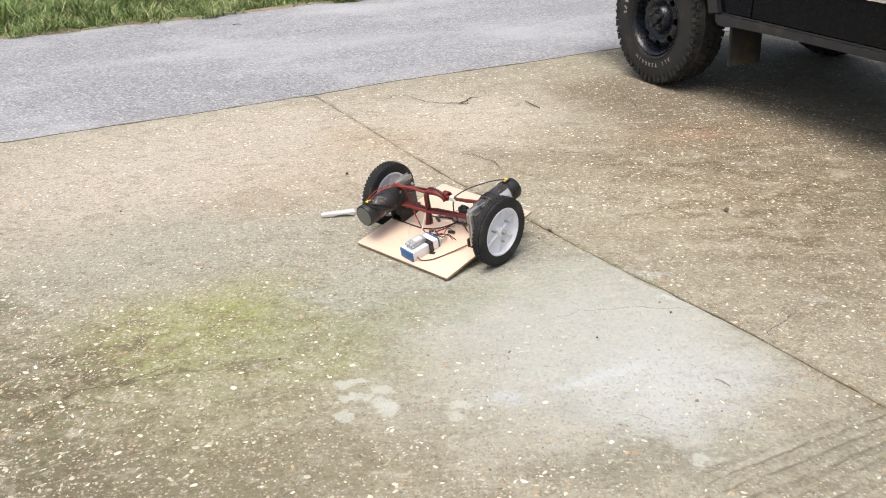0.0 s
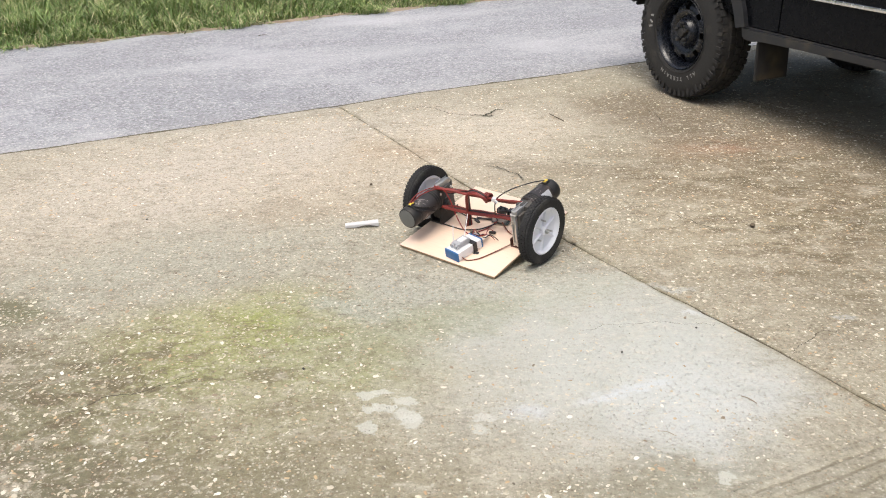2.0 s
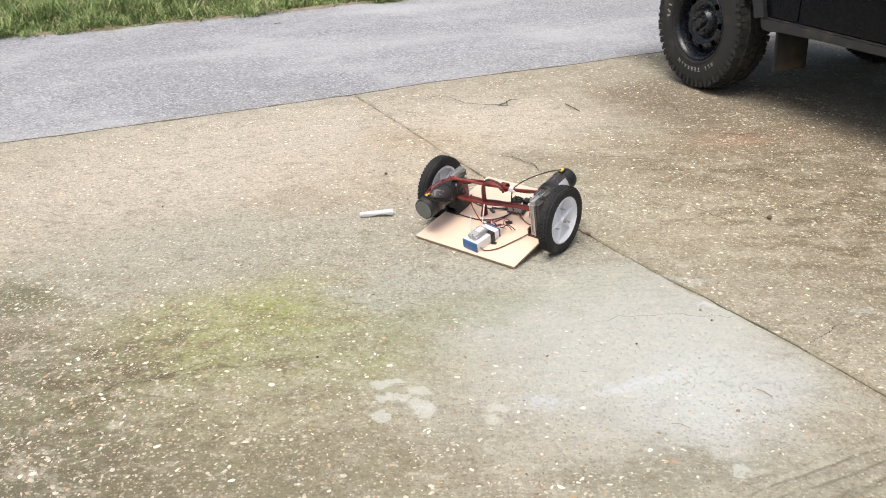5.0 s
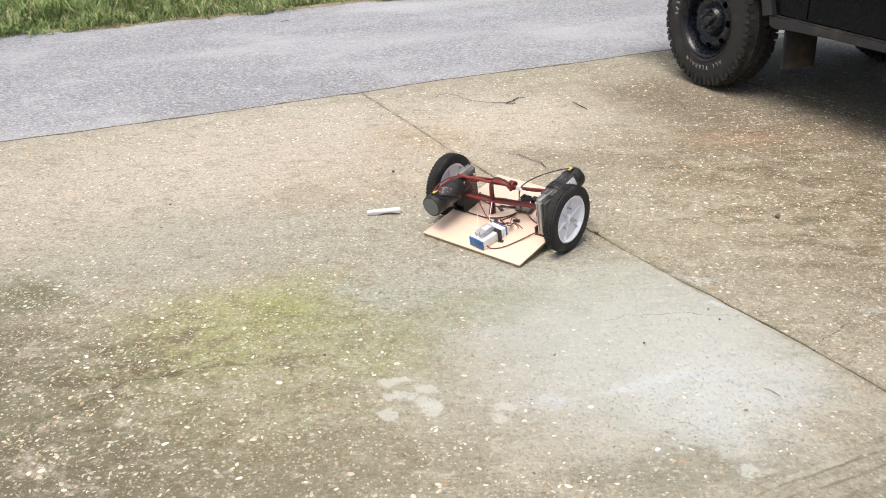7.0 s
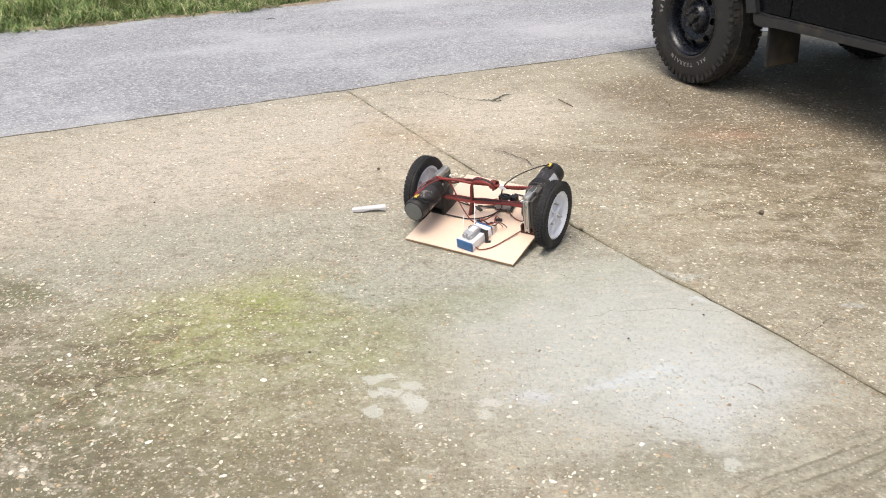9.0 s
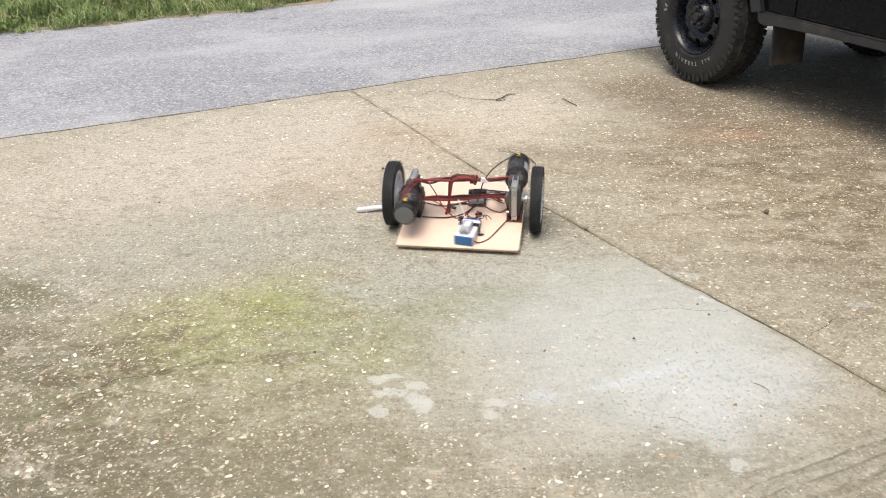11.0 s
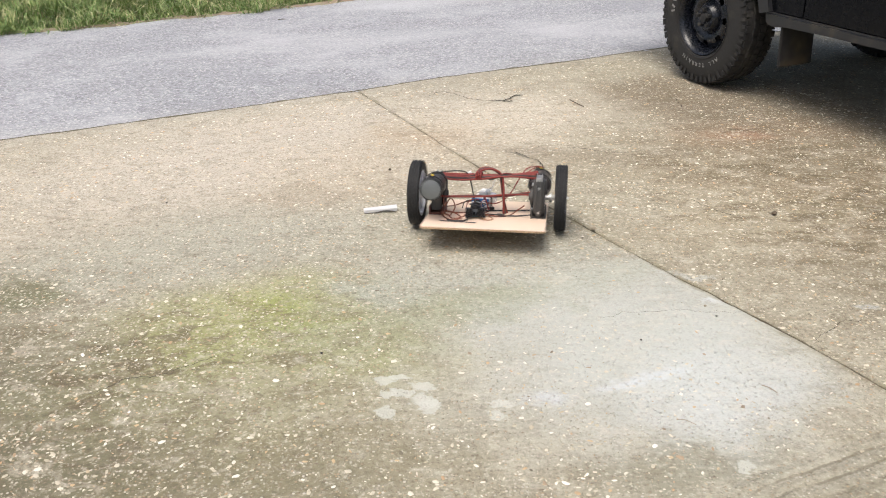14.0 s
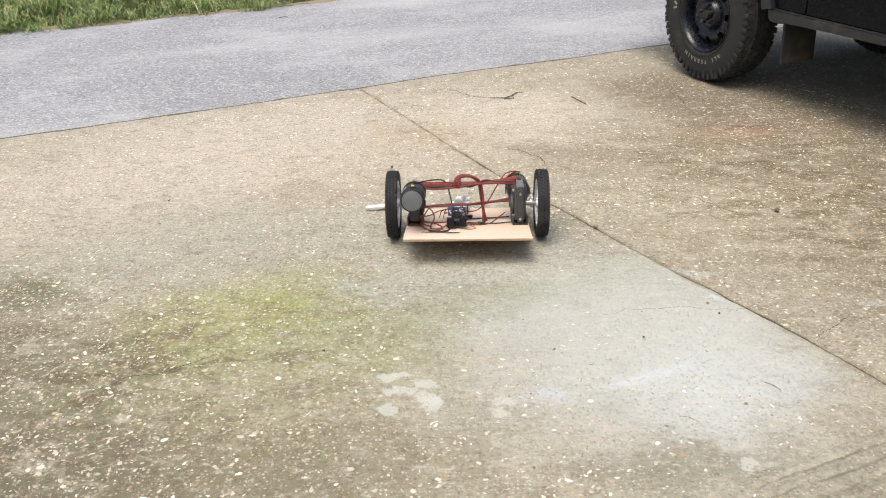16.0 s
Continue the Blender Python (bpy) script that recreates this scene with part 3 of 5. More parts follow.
build_crack_or_edge([(1.45, 4.50, 0), (1.55, 4.47, 0), (1.68, 4.49, 0)], 0.004, slab_b)
build_crack_or_edge([(1.02, 3.55, 0), (1.12, 3.40, 0), (1.20, 3.33, 0)], 0.003, slab_b)
build_crack_or_edge([(0.461, 2.513, 0), (0.603, 2.562, 0), (0.757, 2.565, 0), (0.888, 2.55, 0), (0.97, 2.553, 0)], 0.0011, slab_a)
build_crack_or_edge([(-1.12, 2.12, 0), (-1.059, 2.146, 0), (-1.009, 2.197, 0), (-0.911, 2.216, 0), (-0.855, 2.261, 0), (-0.75, 2.33, 0)], 0.0024, slab_a)


def scatter(name, count, area, sizes, material, seed, tall=0.35, keep=None):
    """Many small embedded stones as one mesh: low domes with uneven outlines."""
    rng = np.random.default_rng(seed)
    x, y = rng.uniform(area[0], area[1], count), rng.uniform(area[2], area[3], count)
    if keep:
        ok = np.array([keep(a, b) for a, b in zip(x, y)]) > rng.uniform(0, 1, count)
        x, y = x[ok], y[ok]
    n = len(x)
    long = sizes[0] * (sizes[1] / sizes[0]) ** (rng.uniform(0, 1, n) ** 2.1)
    wide = long * rng.uniform(0.28, 0.7, n)
    turn = rng.uniform(0, math.pi, n)
    k = 6
    ang = np.linspace(0, 2 * np.pi, k, endpoint=False)
    rad = rng.uniform(0.6, 1.25, (n, k))
    lx, ly = rad * np.cos(ang) * long[:, None] / 2, rad * np.sin(ang) * wide[:, None] / 2
    c, s = np.cos(turn)[:, None], np.sin(turn)[:, None]
    vx, vy = x[:, None] + c * lx - s * ly, y[:, None] + s * lx + c * ly
    level = np.array([height_at(a, b) for a, b in zip(x, y)])
    ring = np.stack([vx, vy, np.repeat(level[:, None] - 0.0004, k, 1)], 2)
    h = level + wide * tall * rng.uniform(0.5, 1.0, n)
    apex = np.stack([x, y, h], 1)[:, None, :]
    verts = np.concatenate([ring, apex], 1).reshape(-1, 3)
    base = np.arange(n)[:, None, None] * 7
    tri = np.array([(q, (q + 1) % 6, 6) for q in range(6)])[None]
    faces = (base + tri).reshape(-1, 3).tolist()
    return from_arrays(name, verts.tolist(), faces, material, True)


def on_drive(x, y):
    p = lane_back @ Vector((x, y, 0))
    if p.y > -0.04 or p.x < -4.9:
        return 0.0
    if min(abs(p.x - joint_at(0.0, p.y)), abs(p.x - joint_at(2.22, p.y))) < 0.012:
        return 0.0
    d = 0.58 + 0.5 * noise.noise((x * 1.3, y * 1.3, 9)) + 0.4 * noise.noise((x * 5, y * 5, 4))
    # the smooth grey skim holds fewer stones
    if p.x < joint_at(0.0, p.y):
        d -= 0.62 * math.exp(-(((x - 0.60) / 0.60) ** 2 + ((y - 2.35) / 0.60) ** 2) ** 2)
        d -= 0.30 * math.exp(-(((x - 0.1) / 0.5) ** 2 + ((y - 2.8) / 0.35) ** 2))
    d -= 0.6 * math.exp(-(((x + 0.15) / 0.11) ** 2 + ((y - 2.10) / 0.11) ** 2))
    d -= 0.45 * math.exp(-(((x - 1.0) / 0.4) ** 2 + ((y - 1.75) / 0.12) ** 2))
    d -= 0.05 * math.exp(-(((x + 0.9) / 1.2) ** 2 + ((y - 4.4) / 0.8) ** 2))
    d -= 0.40 * math.exp(-(((x + 1.3) / 0.8) ** 2 + ((y - 1.9) / 0.5) ** 2))
    return max(0.015, min(1, d))


tagged(scatter("aggregate_stones", 74000, (-2.2, 2.4, 1.1, 3.4), (0.0042, 0.025), M["stones"], 11, 0.20, on_drive), "cream and brown flint pebbles set in the concrete", "pebbles", kind="stuff")
tagged(scatter("aggregate_stones", 90000, (-3.6, 3.6, 3.4, 7.2), (0.0072, 0.028), M["pale_stones"], 12, 0.24, on_drive), "cream and brown flint pebbles set in the concrete", "pebbles", kind="stuff")



def build_near_pebbles(slab, count):
    """The larger flints that stand out of the slab, one by one."""
    shapes = []
    for k in range(9):
        bm = bmesh.new()
        bmesh.ops.create_icosphere(bm, subdivisions=1, radius=1.0)
        for v in bm.verts:
            v.co *= 1 + 0.45 * noise.noise(v.co * 1.4 + Vector((k * 3.1, 0, 0)))
        data = bpy.data.meshes.new("pebble")
        bm.to_mesh(data)
        bm.free()
        data.materials.append(M["pebble_mix"])
        data.shade_smooth()
        shapes.append(data)
    rng = np.random.default_rng(31)
    back = slab.matrix_basis.inverted()
    made = 0
    while made < count:
        x, y = rng.uniform(-1.5, 0.9), rng.uniform(1.35, 2.9)
        if rng.uniform() > on_drive(x, y) - 0.1 or (back @ Vector((x, y, 0))).x > -0.03 + JOINT_LEAN * 3:
            continue
        long = 0.0045 + 0.0085 * rng.uniform() ** 2
        ob = new("pebble", shapes[made % 9])
        ob.parent = slab
        size = Matrix.Diagonal((long, long * rng.uniform(0.45, 0.8), long * 0.2, 1))
        ob.matrix_basis = back @ Matrix.Translation((x, y, height_at(x, y))) @ pose(0, 0, 0, 0, 0, rng.uniform(0, 360)) @ size
        made += 1


def pebble_mix_material():
    n = Nodes("single_flints")
    rnd = n.put("ShaderNodeObjectInfo").outputs["Random"]
    col = n.ramp(rnd, [(0.0, (0.20, 0.165, 0.12)), (0.08, (0.40, 0.29, 0.19)), (0.22, (0.46, 0.41, 0.31)), (0.6, (0.62, 0.57, 0.46)), (1.0, (0.82, 0.79, 0.72))])
    base = n.mix(n.remap(n.noise(n.coords(), 3.0, 3), 0.5, 0.75, 0, 0.4), col, (0.3, 0.26, 0.19))
    return n.finish(base, 0.55, 0, None, 0.4)


M["pebble_mix"] = pebble_mix_material()


def build_debris():
    """Loose dark grit and leaf crumbs on the drive."""
    ob = scatter("loose_debris", 150, (-2.2, 2.2, 1.3, 5.6), (0.003, 0.008), M["twig"], 21, 0.6, lambda x, y: 0.9 if (lane_back @ Vector((x, y, 0))).y < -0.05 else 0)
    ob.location.z = 0.003
    return tagged(ob, "dark crumbs of leaf and soil lying on the drive", "debris", kind="stuff")


build_debris()


def build_twig(points, r, bark="twig", label="thin dark brown twig lying on the concrete"):
    bm = bmesh.new()
    tube(bm, points, r, 6)
    a = Vector(points[len(points) // 2])
    if r > 0.003:
        tube(bm, [a, a + Vector((0.015, 0.012, 0.003)), a + Vector((0.03, 0.03, 0.002))], r * 0.6, 5, steps=3)
    return tagged(mesh_object("twig", bm, M[bark]), label, "twig")


build_twig([(0.70, 5.085, 0.006), (0.72, 5.03, 0.007), (0.75, 4.97, 0.005), (0.765, 4.93, 0.006)], 0.0026)
build_twig([(-1.53, 7.715, -0.006), (-1.50, 7.735, -0.004), (-1.46, 7.745, -0.006)], 0.0024)
build_twig([(0.893, 2.127, 0.002), (0.91, 2.112, 0.003), (0.926, 2.088, 0.002)], 0.0014, "pale_twig", "thin pale straw-brown stalk lying on the concrete")
build_twig([(0.605, 1.97, 0.001), (0.63, 1.965, 0.002), (0.655, 1.945, 0.001)], 0.0007, "pale_twig", "thin pale straw-brown stalk lying on the concrete")


def build_loose_stone(x, y, r, colour):
    bm = bmesh.new()
    bmesh.ops.create_icosphere(bm, subdivisions=2, radius=r)
    for v in bm.verts:
        v.co *= 1 + 0.35 * noise.noise(v.co * (1.3 / r) + Vector((x, y, 0)))
        v.co.z *= 0.65
    ob = mesh_object("pebble", bm, colour)
    ob.location = (x, y, r * 0.5)
    return tagged(ob, "small loose pebble lying on the drive", "pebble", "loose pebbles")


M["pebble"] = worn("pebble", (0.3, 0.25, 0.18), 0.7, grain=150)
M["pebble_brown"] = worn("brown_pebble", (0.12, 0.09, 0.06), 0.8, grain=150)
M["pebble_dark"] = worn("dark_pebble", (0.05, 0.045, 0.04), 0.7, grain=150)
for sx, sy, sr, sk in ((1.346, 3.365, 0.011, "pebble_brown"), (0.591, 2.385, 0.0038, "pebble_dark"), (-1.29, 3.58, 0.005, "pebble_dark"), (-0.43, 2.33, 0.0045, "pebble_dark"), (0.872, 2.528, 0.0035, "pebble_dark"), (0.852, 2.597, 0.005, "pebble"), (-0.312, 3.958, 0.0075, "pebble_brown"), (0.565, 3.235, 0.011, "pebble")):
    build_loose_stone(sx, sy, sr, M[sk])


# ---------------------------------------------------------------- verge
def build_grass(count, seed, tuft=1.0, droop=1.0):
    rng = np.random.default_rng(seed)
    x = rng.uniform(-9.5, 5.5, count)
    depth = rng.uniform(0, 1, count) ** 1.6 * 4.2
    edge = np.array([LANE_WIDTH + wiggle(a, 4.4, 0.9, 0.10) - 0.008 * a for a in x])
    y = edge + depth - 0.03
    clump = np.array([noise.noise((a * 2.3, b * 2.3, 1)) + 0.6 * noise.noise((a * 6, b * 6, 4)) for a, b in zip(x, y)])
    ok = clump + rng.uniform(-0.5, 0.75, count) > (-0.12 if tuft == 1.0 else 0.35)
    x, y, depth, clump = x[ok], y[ok], depth[ok], clump[ok]
    n = len(x)
    z = -0.10 + np.minimum(0.35, 0.09 * depth) + 0.04
    tall = (0.045 + 0.075 * np.minimum(1, depth * 1.2) + 0.09 * np.maximum(0, clump)) * rng.uniform(0.4, 1.4, n) * tuft
    way = rng.uniform(0, 2 * np.pi, n)
    lean = tall * rng.uniform(0.5, 1.7, n) * droop
    dx, dy = np.cos(way), np.sin(way) - 0.25
    w = rng.uniform(0.002, 0.0062, n)
    px, py = -np.sin(way) * w, np.cos(way) * w

    def at(f, g, s):
        return np.stack([x + dx * lean * f + px * s, y + dy * lean * f + py * s, z + tall * g * (1.0 if droop == 1.0 or g < 0.9 else 0.45)], 1)

    verts = np.stack([at(0, 0, 1), at(0, 0, -1), at(0.35, 0.65, 0.8), at(0.35, 0.65, -0.8), at(1, 0.95, 0.0)], 1).reshape(-1, 3)
    faces = []
    for i in range(n):
        b = 5 * i
        faces += [(b, b + 1, b + 3, b + 2), (b + 2, b + 3, b + 4)]
    ob = from_arrays("grass", verts.tolist(), faces, M["grass"])
    ob.matrix_basis = LANE
    return tagged(ob, "rough green grass with dry stems on the lane's verge", "grass", kind="stuff")


build_grass(150000, 5)
build_grass(34000, 8, 1.7, 1.35)
# ---------------------------------------------------------------- materials: things
M["rubber"] = worn("black_rubber", (0.018, 0.018, 0.019), 0.75, grain=90, vary=0.3, dirt=(0.11, 0.10, 0.085), dirty=0.35)
M["car_rubber"] = worn("dusty_tyre_rubber", (0.022, 0.0215, 0.021), 0.8, grain=70, vary=0.3, dirt=(0.085, 0.075, 0.06), dirty=0.4)
M["white_plastic"] = worn("white_plastic", (0.79, 0.80, 0.85), 0.4, grain=40, vary=0.05, dirty=0.08, relief=0.05)
M["grimy_white"] = worn("grimy_white_plastic", (0.60, 0.60, 0.61), 0.5, grain=30, vary=0.1, dirty=0.35)
M["steel"] = worn("zinc_steel", (0.55, 0.55, 0.54), 0.38, 1.0, grain=80)
M["aluminium"] = worn("dull_aluminium", (0.5, 0.5, 0.49), 0.45, 0.9, grain=70, dirty=0.3)
M["motor_cap"] = worn("grey_motor_cap", (0.19, 0.20, 0.205), 0.42, 0.5, grain=60, vary=0.2, dirty=0.3)
M["gearbox"] = worn("dark_cast_gearbox", (0.075, 0.073, 0.07), 0.55, 0.35, grain=60, vary=0.25, dirty=0.3)
M["black_metal"] = worn("black_painted_steel", (0.022, 0.022, 0.022), 0.5, 0.1, grain=60)
M["label_silver"] = worn("silver_label", (0.55, 0.56, 0.58), 0.4, 0.3, grain=120, dirty=0.2)
M["yellow"] = worn("yellow_label", (0.75, 0.55, 0.06), 0.5, grain=90, dirty=0.15)
M["black_plastic"] = worn("black_plastic", (0.02, 0.02, 0.022), 0.45, grain=90)
M["blue_plastic"] = worn("blue_battery_end", (0.035, 0.14, 0.34), 0.4, grain=90, vary=0.12, dirty=0.08)
M["battery_white"] = worn("white_battery_wrap", (0.78, 0.78, 0.79), 0.35, grain=60, vary=0.06, dirty=0.1)
M["grey_plastic"] = worn("grey_module_case", (0.42, 0.43, 0.45), 0.4, 0.3, grain=80)
M["wire_red"] = worn("red_wire", (0.22, 0.022, 0.018), 0.45, grain=200)
M["wire_brown"] = worn("brown_wire", (0.17, 0.052, 0.028), 0.5, grain=200)
M["wire_black"] = worn("black_wire", (0.018, 0.017, 0.017), 0.5, grain=200)
M["wire_orange"] = worn("orange_wire", (0.42, 0.20, 0.09), 0.5, grain=200)
M["pcb"] = worn("dark_circuit_board", (0.020, 0.032, 0.034), 0.4, grain=150)
M["heatsink"] = worn("black_heat_sink", (0.03, 0.03, 0.034), 0.4, 0.6, grain=150)
M["capacitor"] = worn("silver_can", (0.6, 0.6, 0.6), 0.3, 0.9, grain=90)
M["dark_red"] = worn("dark_red_bracket", (0.085, 0.028, 0.02), 0.6, 0.1, grain=60, vary=0.3, dirt=(0.05, 0.03, 0.025), dirty=0.5)


def motor_paint_material():
    """Black paint scuffed through to primer and bare metal."""
    n = Nodes("worn_black_motor_paint")
    at = n.coords()
    fine = n.noise(at, 70, 5, 0.65)
    base = n.mix(fine, (0.030, 0.027, 0.027), (0.060, 0.052, 0.051))
    base = n.mix(n.remap(n.noise(at, 14, 4, 0.6), 0.5, 0.7, 0, 0.5), base, (0.085, 0.062, 0.055))
    chips = n.remap(n.noise(at, 17, 6, 0.7, 0.4), 0.562, 0.59, 0, 0.55, False)
    base = n.mix(chips, base, (0.42, 0.37, 0.35))
    return n.finish(base, n.remap(fine, 0.2, 0.8, 0.28, 0.46), 0.2, n.bump(fine, 0.1, 0.001), 0.6)


M["motor_black"] = motor_paint_material()


def plywood_material():
    n = Nodes("plywood_face")
    at = n.coords()
    m = n.put("ShaderNodeMapping", Vector=at, Scale=(3, 60, 60))
    grain = n.noise(m.outputs[0], 2.2, 6, 0.7, 0.4)
    broad = n.noise(at, 5, 3, 0.5)
    base = n.mix(grain, (0.72, 0.53, 0.40), (0.84, 0.68, 0.55))
    base = n.mix(n.remap(broad, 0.45, 0.7, 0, 0.35), base, (0.68, 0.52, 0.37))
    base = n.mix(n.remap(n.noise(at, 30, 4), 0.62, 0.78, 0, 0.4), base, (0.36, 0.23, 0.14))
    return n.finish(base, 0.33, 0, n.bump(grain, 0.06, 0.001), 0.8)


def ply_edge_material():
    n = Nodes("plywood_edge")
    at = n.coords()
    z = n.put("ShaderNodeSeparateXYZ", Vector=at).outputs[2]
    band = n.math("SINE", n.math("MULTIPLY", z, 2100.0), 0)
    base = n.mix(n.remap(band, -0.3, 0.3, 0, 1), (0.26, 0.16, 0.09), (0.56, 0.41, 0.26))
    return n.finish(base, 0.8)


def strap_material():
    """Red webbing with black stripes along it."""
    n = Nodes("red_black_cord")
    uv = n.coords()
    f = n.noise(uv, 160, 4, 0.6)
    base = n.mix(f, (0.10, 0.012, 0.010), (0.30, 0.046, 0.036))
    return n.finish(base, 0.5, 0, n.bump(f, 0.4, 0.001), 0.5)


M["ply"], M["ply_edge"], M["strap"] = plywood_material(), ply_edge_material(), strap_material()

# ---------------------------------------------------------------- the two-wheeled robot
WHEEL_R, WHEEL_X, WHEEL_W = 0.1335, 0.294, 0.046
BOARD = (0.2415, -0.258, 0.263, -0.0770)        # half width, battery edge, driver edge, top


def wheel_rim(side):
    """Dished plastic wheel: lip, web, six ribs and hub. side: +1 or -1, the outer face."""
    bm = bmesh.new()
    s = side
    prof = [(-0.020, 0.096), (-0.020, 0.106), (0.019, 0.107), (0.021, 0.104), (0.021, 0.100), (0.017, 0.097), (0.004, 0.094), (0.001, 0.088), (0.000, 0.030), (0.004, 0.024), (-0.010, 0.024), (-0.008, 0.034), (-0.006, 0.088), (-0.008, 0.094)]
    lathe(bm, [(s * a, r * 0.892) for a, r in prof], 48, closed=True)
    lathe(bm, [(s * -0.022, 0.013), (s * -0.022, 0.020), (s * 0.016, 0.018), (s * 0.019, 0.015), (s * 0.019, 0.008)], 24)
    return bm


def wheel_tyre(side):
    bm = bmesh.new()
    h = WHEEL_W / 2
    prof = [(0.018 - h - 0.0155, 0.0953), (-h + 0.0015, 0.104), (-h, 0.121), (-h + 0.0015, 0.1265), (-h + 0.005, 0.1300), (h - 0.005, 0.1300), (h - 0.0015, 0.1265), (h, 0.121), (h - 0.0015, 0.104), (h - 0.0025, 0.0953)]
    lathe(bm, prof, 64, closed=True)
    for i in range(52):
        a = 2 * math.pi * i / 52
        for row, off in ((-0.0160, 0.0), (-0.0053, 0.5), (0.0053, 0.0), (0.0160, 0.5)):
            b = a + off * 2 * math.pi / 52
            r = 0.1302 if abs(row) < 0.01 else 0.1291
            box(bm, (row, r * math.cos(b), r * math.sin(b)), (0.0090, 0.007, 0.0108), 0, (math.degrees(b), 0, 14 if row < 0 else -14))
        for sd in (-1, 1):
            box(bm, (sd * (h - 0.0012), 0.1235 * math.cos(a), 0.1235 * math.sin(a)), (0.0030, 0.0085, 0.0075), 0, (math.degrees(a), 0, 0))
    return bm


def build_wheel(robot, side):
    wheel = part("wheel", wheel_rim(side), M["white_plastic"], robot, "white ribbed plastic wheel")
    part("tyre", wheel_tyre(side), M["rubber"], wheel, "black knobbly rubber tyre")
    bm = bmesh.new()
    rod(bm, (side * 0.016, 0, 0), (side * 0.032, 0, 0), 0.006, 12, bevel=0.001)
    rod(bm, (side * 0.019, 0, 0), (side * 0.025, 0, 0), 0.0105, 6)
    part("axle_nut", bm, M["steel"], wheel, "bare steel axle nut")
    for i in range(6):
        a = 2 * math.pi * i / 6 + 0.3
        bm = bmesh.new()
        box(bm, (side * -0.001, 0.053 * math.cos(a), 0.053 * math.sin(a)), (0.024, 0.076, 0.0048), 0.0015, (math.degrees(a), 0, 0))
        part("rib", bm, M["white_plastic"], wheel)
    for i in range(3):
        bm = bmesh.new()
        a = 2 * math.pi * i / 3 + 0.55
        rod(bm, (side * 0.001, 0.045 * math.cos(a), 0.045 * math.sin(a)), (side * 0.02, 0.045 * math.cos(a), 0.045 * math.sin(a)), 0.0035, 8)
        part("hub_bolt", bm, M["steel"], wheel, "steel hub bolt")
    return wheel


def build_motor(robot, side):
    """A geared motor. side -1 reaches to the battery edge, +1 to the driver edge."""
    x, z, s = side * 0.207, 0.056 if side > 0 else 0.036, side
    cut = 0.024 if side > 0 else 0.010
    bm = bmesh.new()
    lathe(bm, [(s * 0.040, 0.030), (s * 0.044, 0.043), (s * 0.050, 0.0445), (s * (0.190 - cut), 0.0445), (s * (0.192 - cut), 0.0435), (s * (0.193 - cut), 0.040)], 40, axis="Y")
    bmesh.ops.translate(bm, verts=bm.verts, vec=(x, 0, z))
    motor = part("motor", bm, M["motor_black"], robot, "worn black cylindrical gear motor")
    bm = bmesh.new()
    lathe(bm, [(s * (a - cut), r) for a, r in ((0.192, 0.0425), (0.200, 0.0445), (0.226, 0.0445), (0.231, 0.0430), (0.2325, 0.0395), (0.2305, 0.0375), (0.2310, 0.0))], 40, axis="Y")
    bmesh.ops.translate(bm, verts=bm.verts, vec=(x, 0, z))
    part("end_cap", bm, M["black_metal"], motor, "black end cap")
    bm = bmesh.new()
    lathe(bm, [(s * (a - cut), r) for a, r in ((0.2300, 0.0385), (0.2328, 0.0380), (0.2334, 0.0365), (0.2334, 0.0))], 40, axis="Y")
    bmesh.ops.translate(bm, verts=bm.verts, vec=(x, 0, z))
    part("cap_face", bm, M["motor_cap"], motor, "dull grey cap face")
    for y0 in (0.052, 0.063, 0.074, 0.184 - cut):
        bm = bmesh.new()
        lathe(bm, [(s * y0, 0.0440), (s * y0, 0.0462), (s * (y0 + 0.006), 0.0462), (s * (y0 + 0.006), 0.0440)], 40, axis="Y", closed=True)
        bmesh.ops.translate(bm, verts=bm.verts, vec=(x, 0, z))
        part("clamp_band", bm, M["black_metal"], motor)
    # silver type plate curved round the outer side
    bm = bmesh.new()
    for k in range(10):
        for j, yy in enumerate((0.095, 0.170 - cut)):
            a = radians(-42 + k * 10.5) if side > 0 else radians(222 - k * 8.5)
            bm.verts.new((x + 0.0451 * math.cos(a), s * yy, z + 0.0451 * math.sin(a)))
    bm.verts.ensure_lookup_table()
    for k in range(9):
        bm.faces.new([bm.verts[i] for i in (2 * k, 2 * k + 1, 2 * k + 3, 2 * k + 2)])
    plate = part("type_plate", bm, M["label_silver"], motor, "worn silver type plate")
    bm = bmesh.new()
    box(bm, (x, s * (0.196 - cut), z + 0.0465), (0.018, 0.030, 0.010), 0.002)
    part("terminal_block", bm, M["black_plastic"], motor)
    bm = bmesh.new()
    box(bm, (x - s * 0.002, s * (0.196 - cut), z + 0.0525), (0.012, 0.022, 0.004), 0.001)
    part("warning_label", bm, M["yellow"], motor, "small yellow label")
    # gearbox
    bm = bmesh.new()
    box(bm, (x, 0.0, 0.005), (0.046, 0.094, 0.134), 0.010)
    box(bm, (x, s * 0.02, z), (0.060, 0.050, 0.070), 0.012)
    gear = part("gearbox", bm, M["gearbox"], robot, "dark cast gearbox with bolted cover")
    bm = bmesh.new()
    rod(bm, (x - s * 0.023, 0, 0.0), (x - s * 0.036, 0, 0.0), 0.034, 28, bevel=0.003)
    rod(bm, (x - s * 0.034, 0, 0.0), (x - s * 0.042, 0, 0.0), 0.016, 20, bevel=0.002)
    part("cover", bm, M["gearbox"], gear)
    for yy, zz in ((-0.036, 0.058), (0.036, 0.058), (-0.036, -0.044), (0.036, -0.044)):
        bm = bmesh.new()
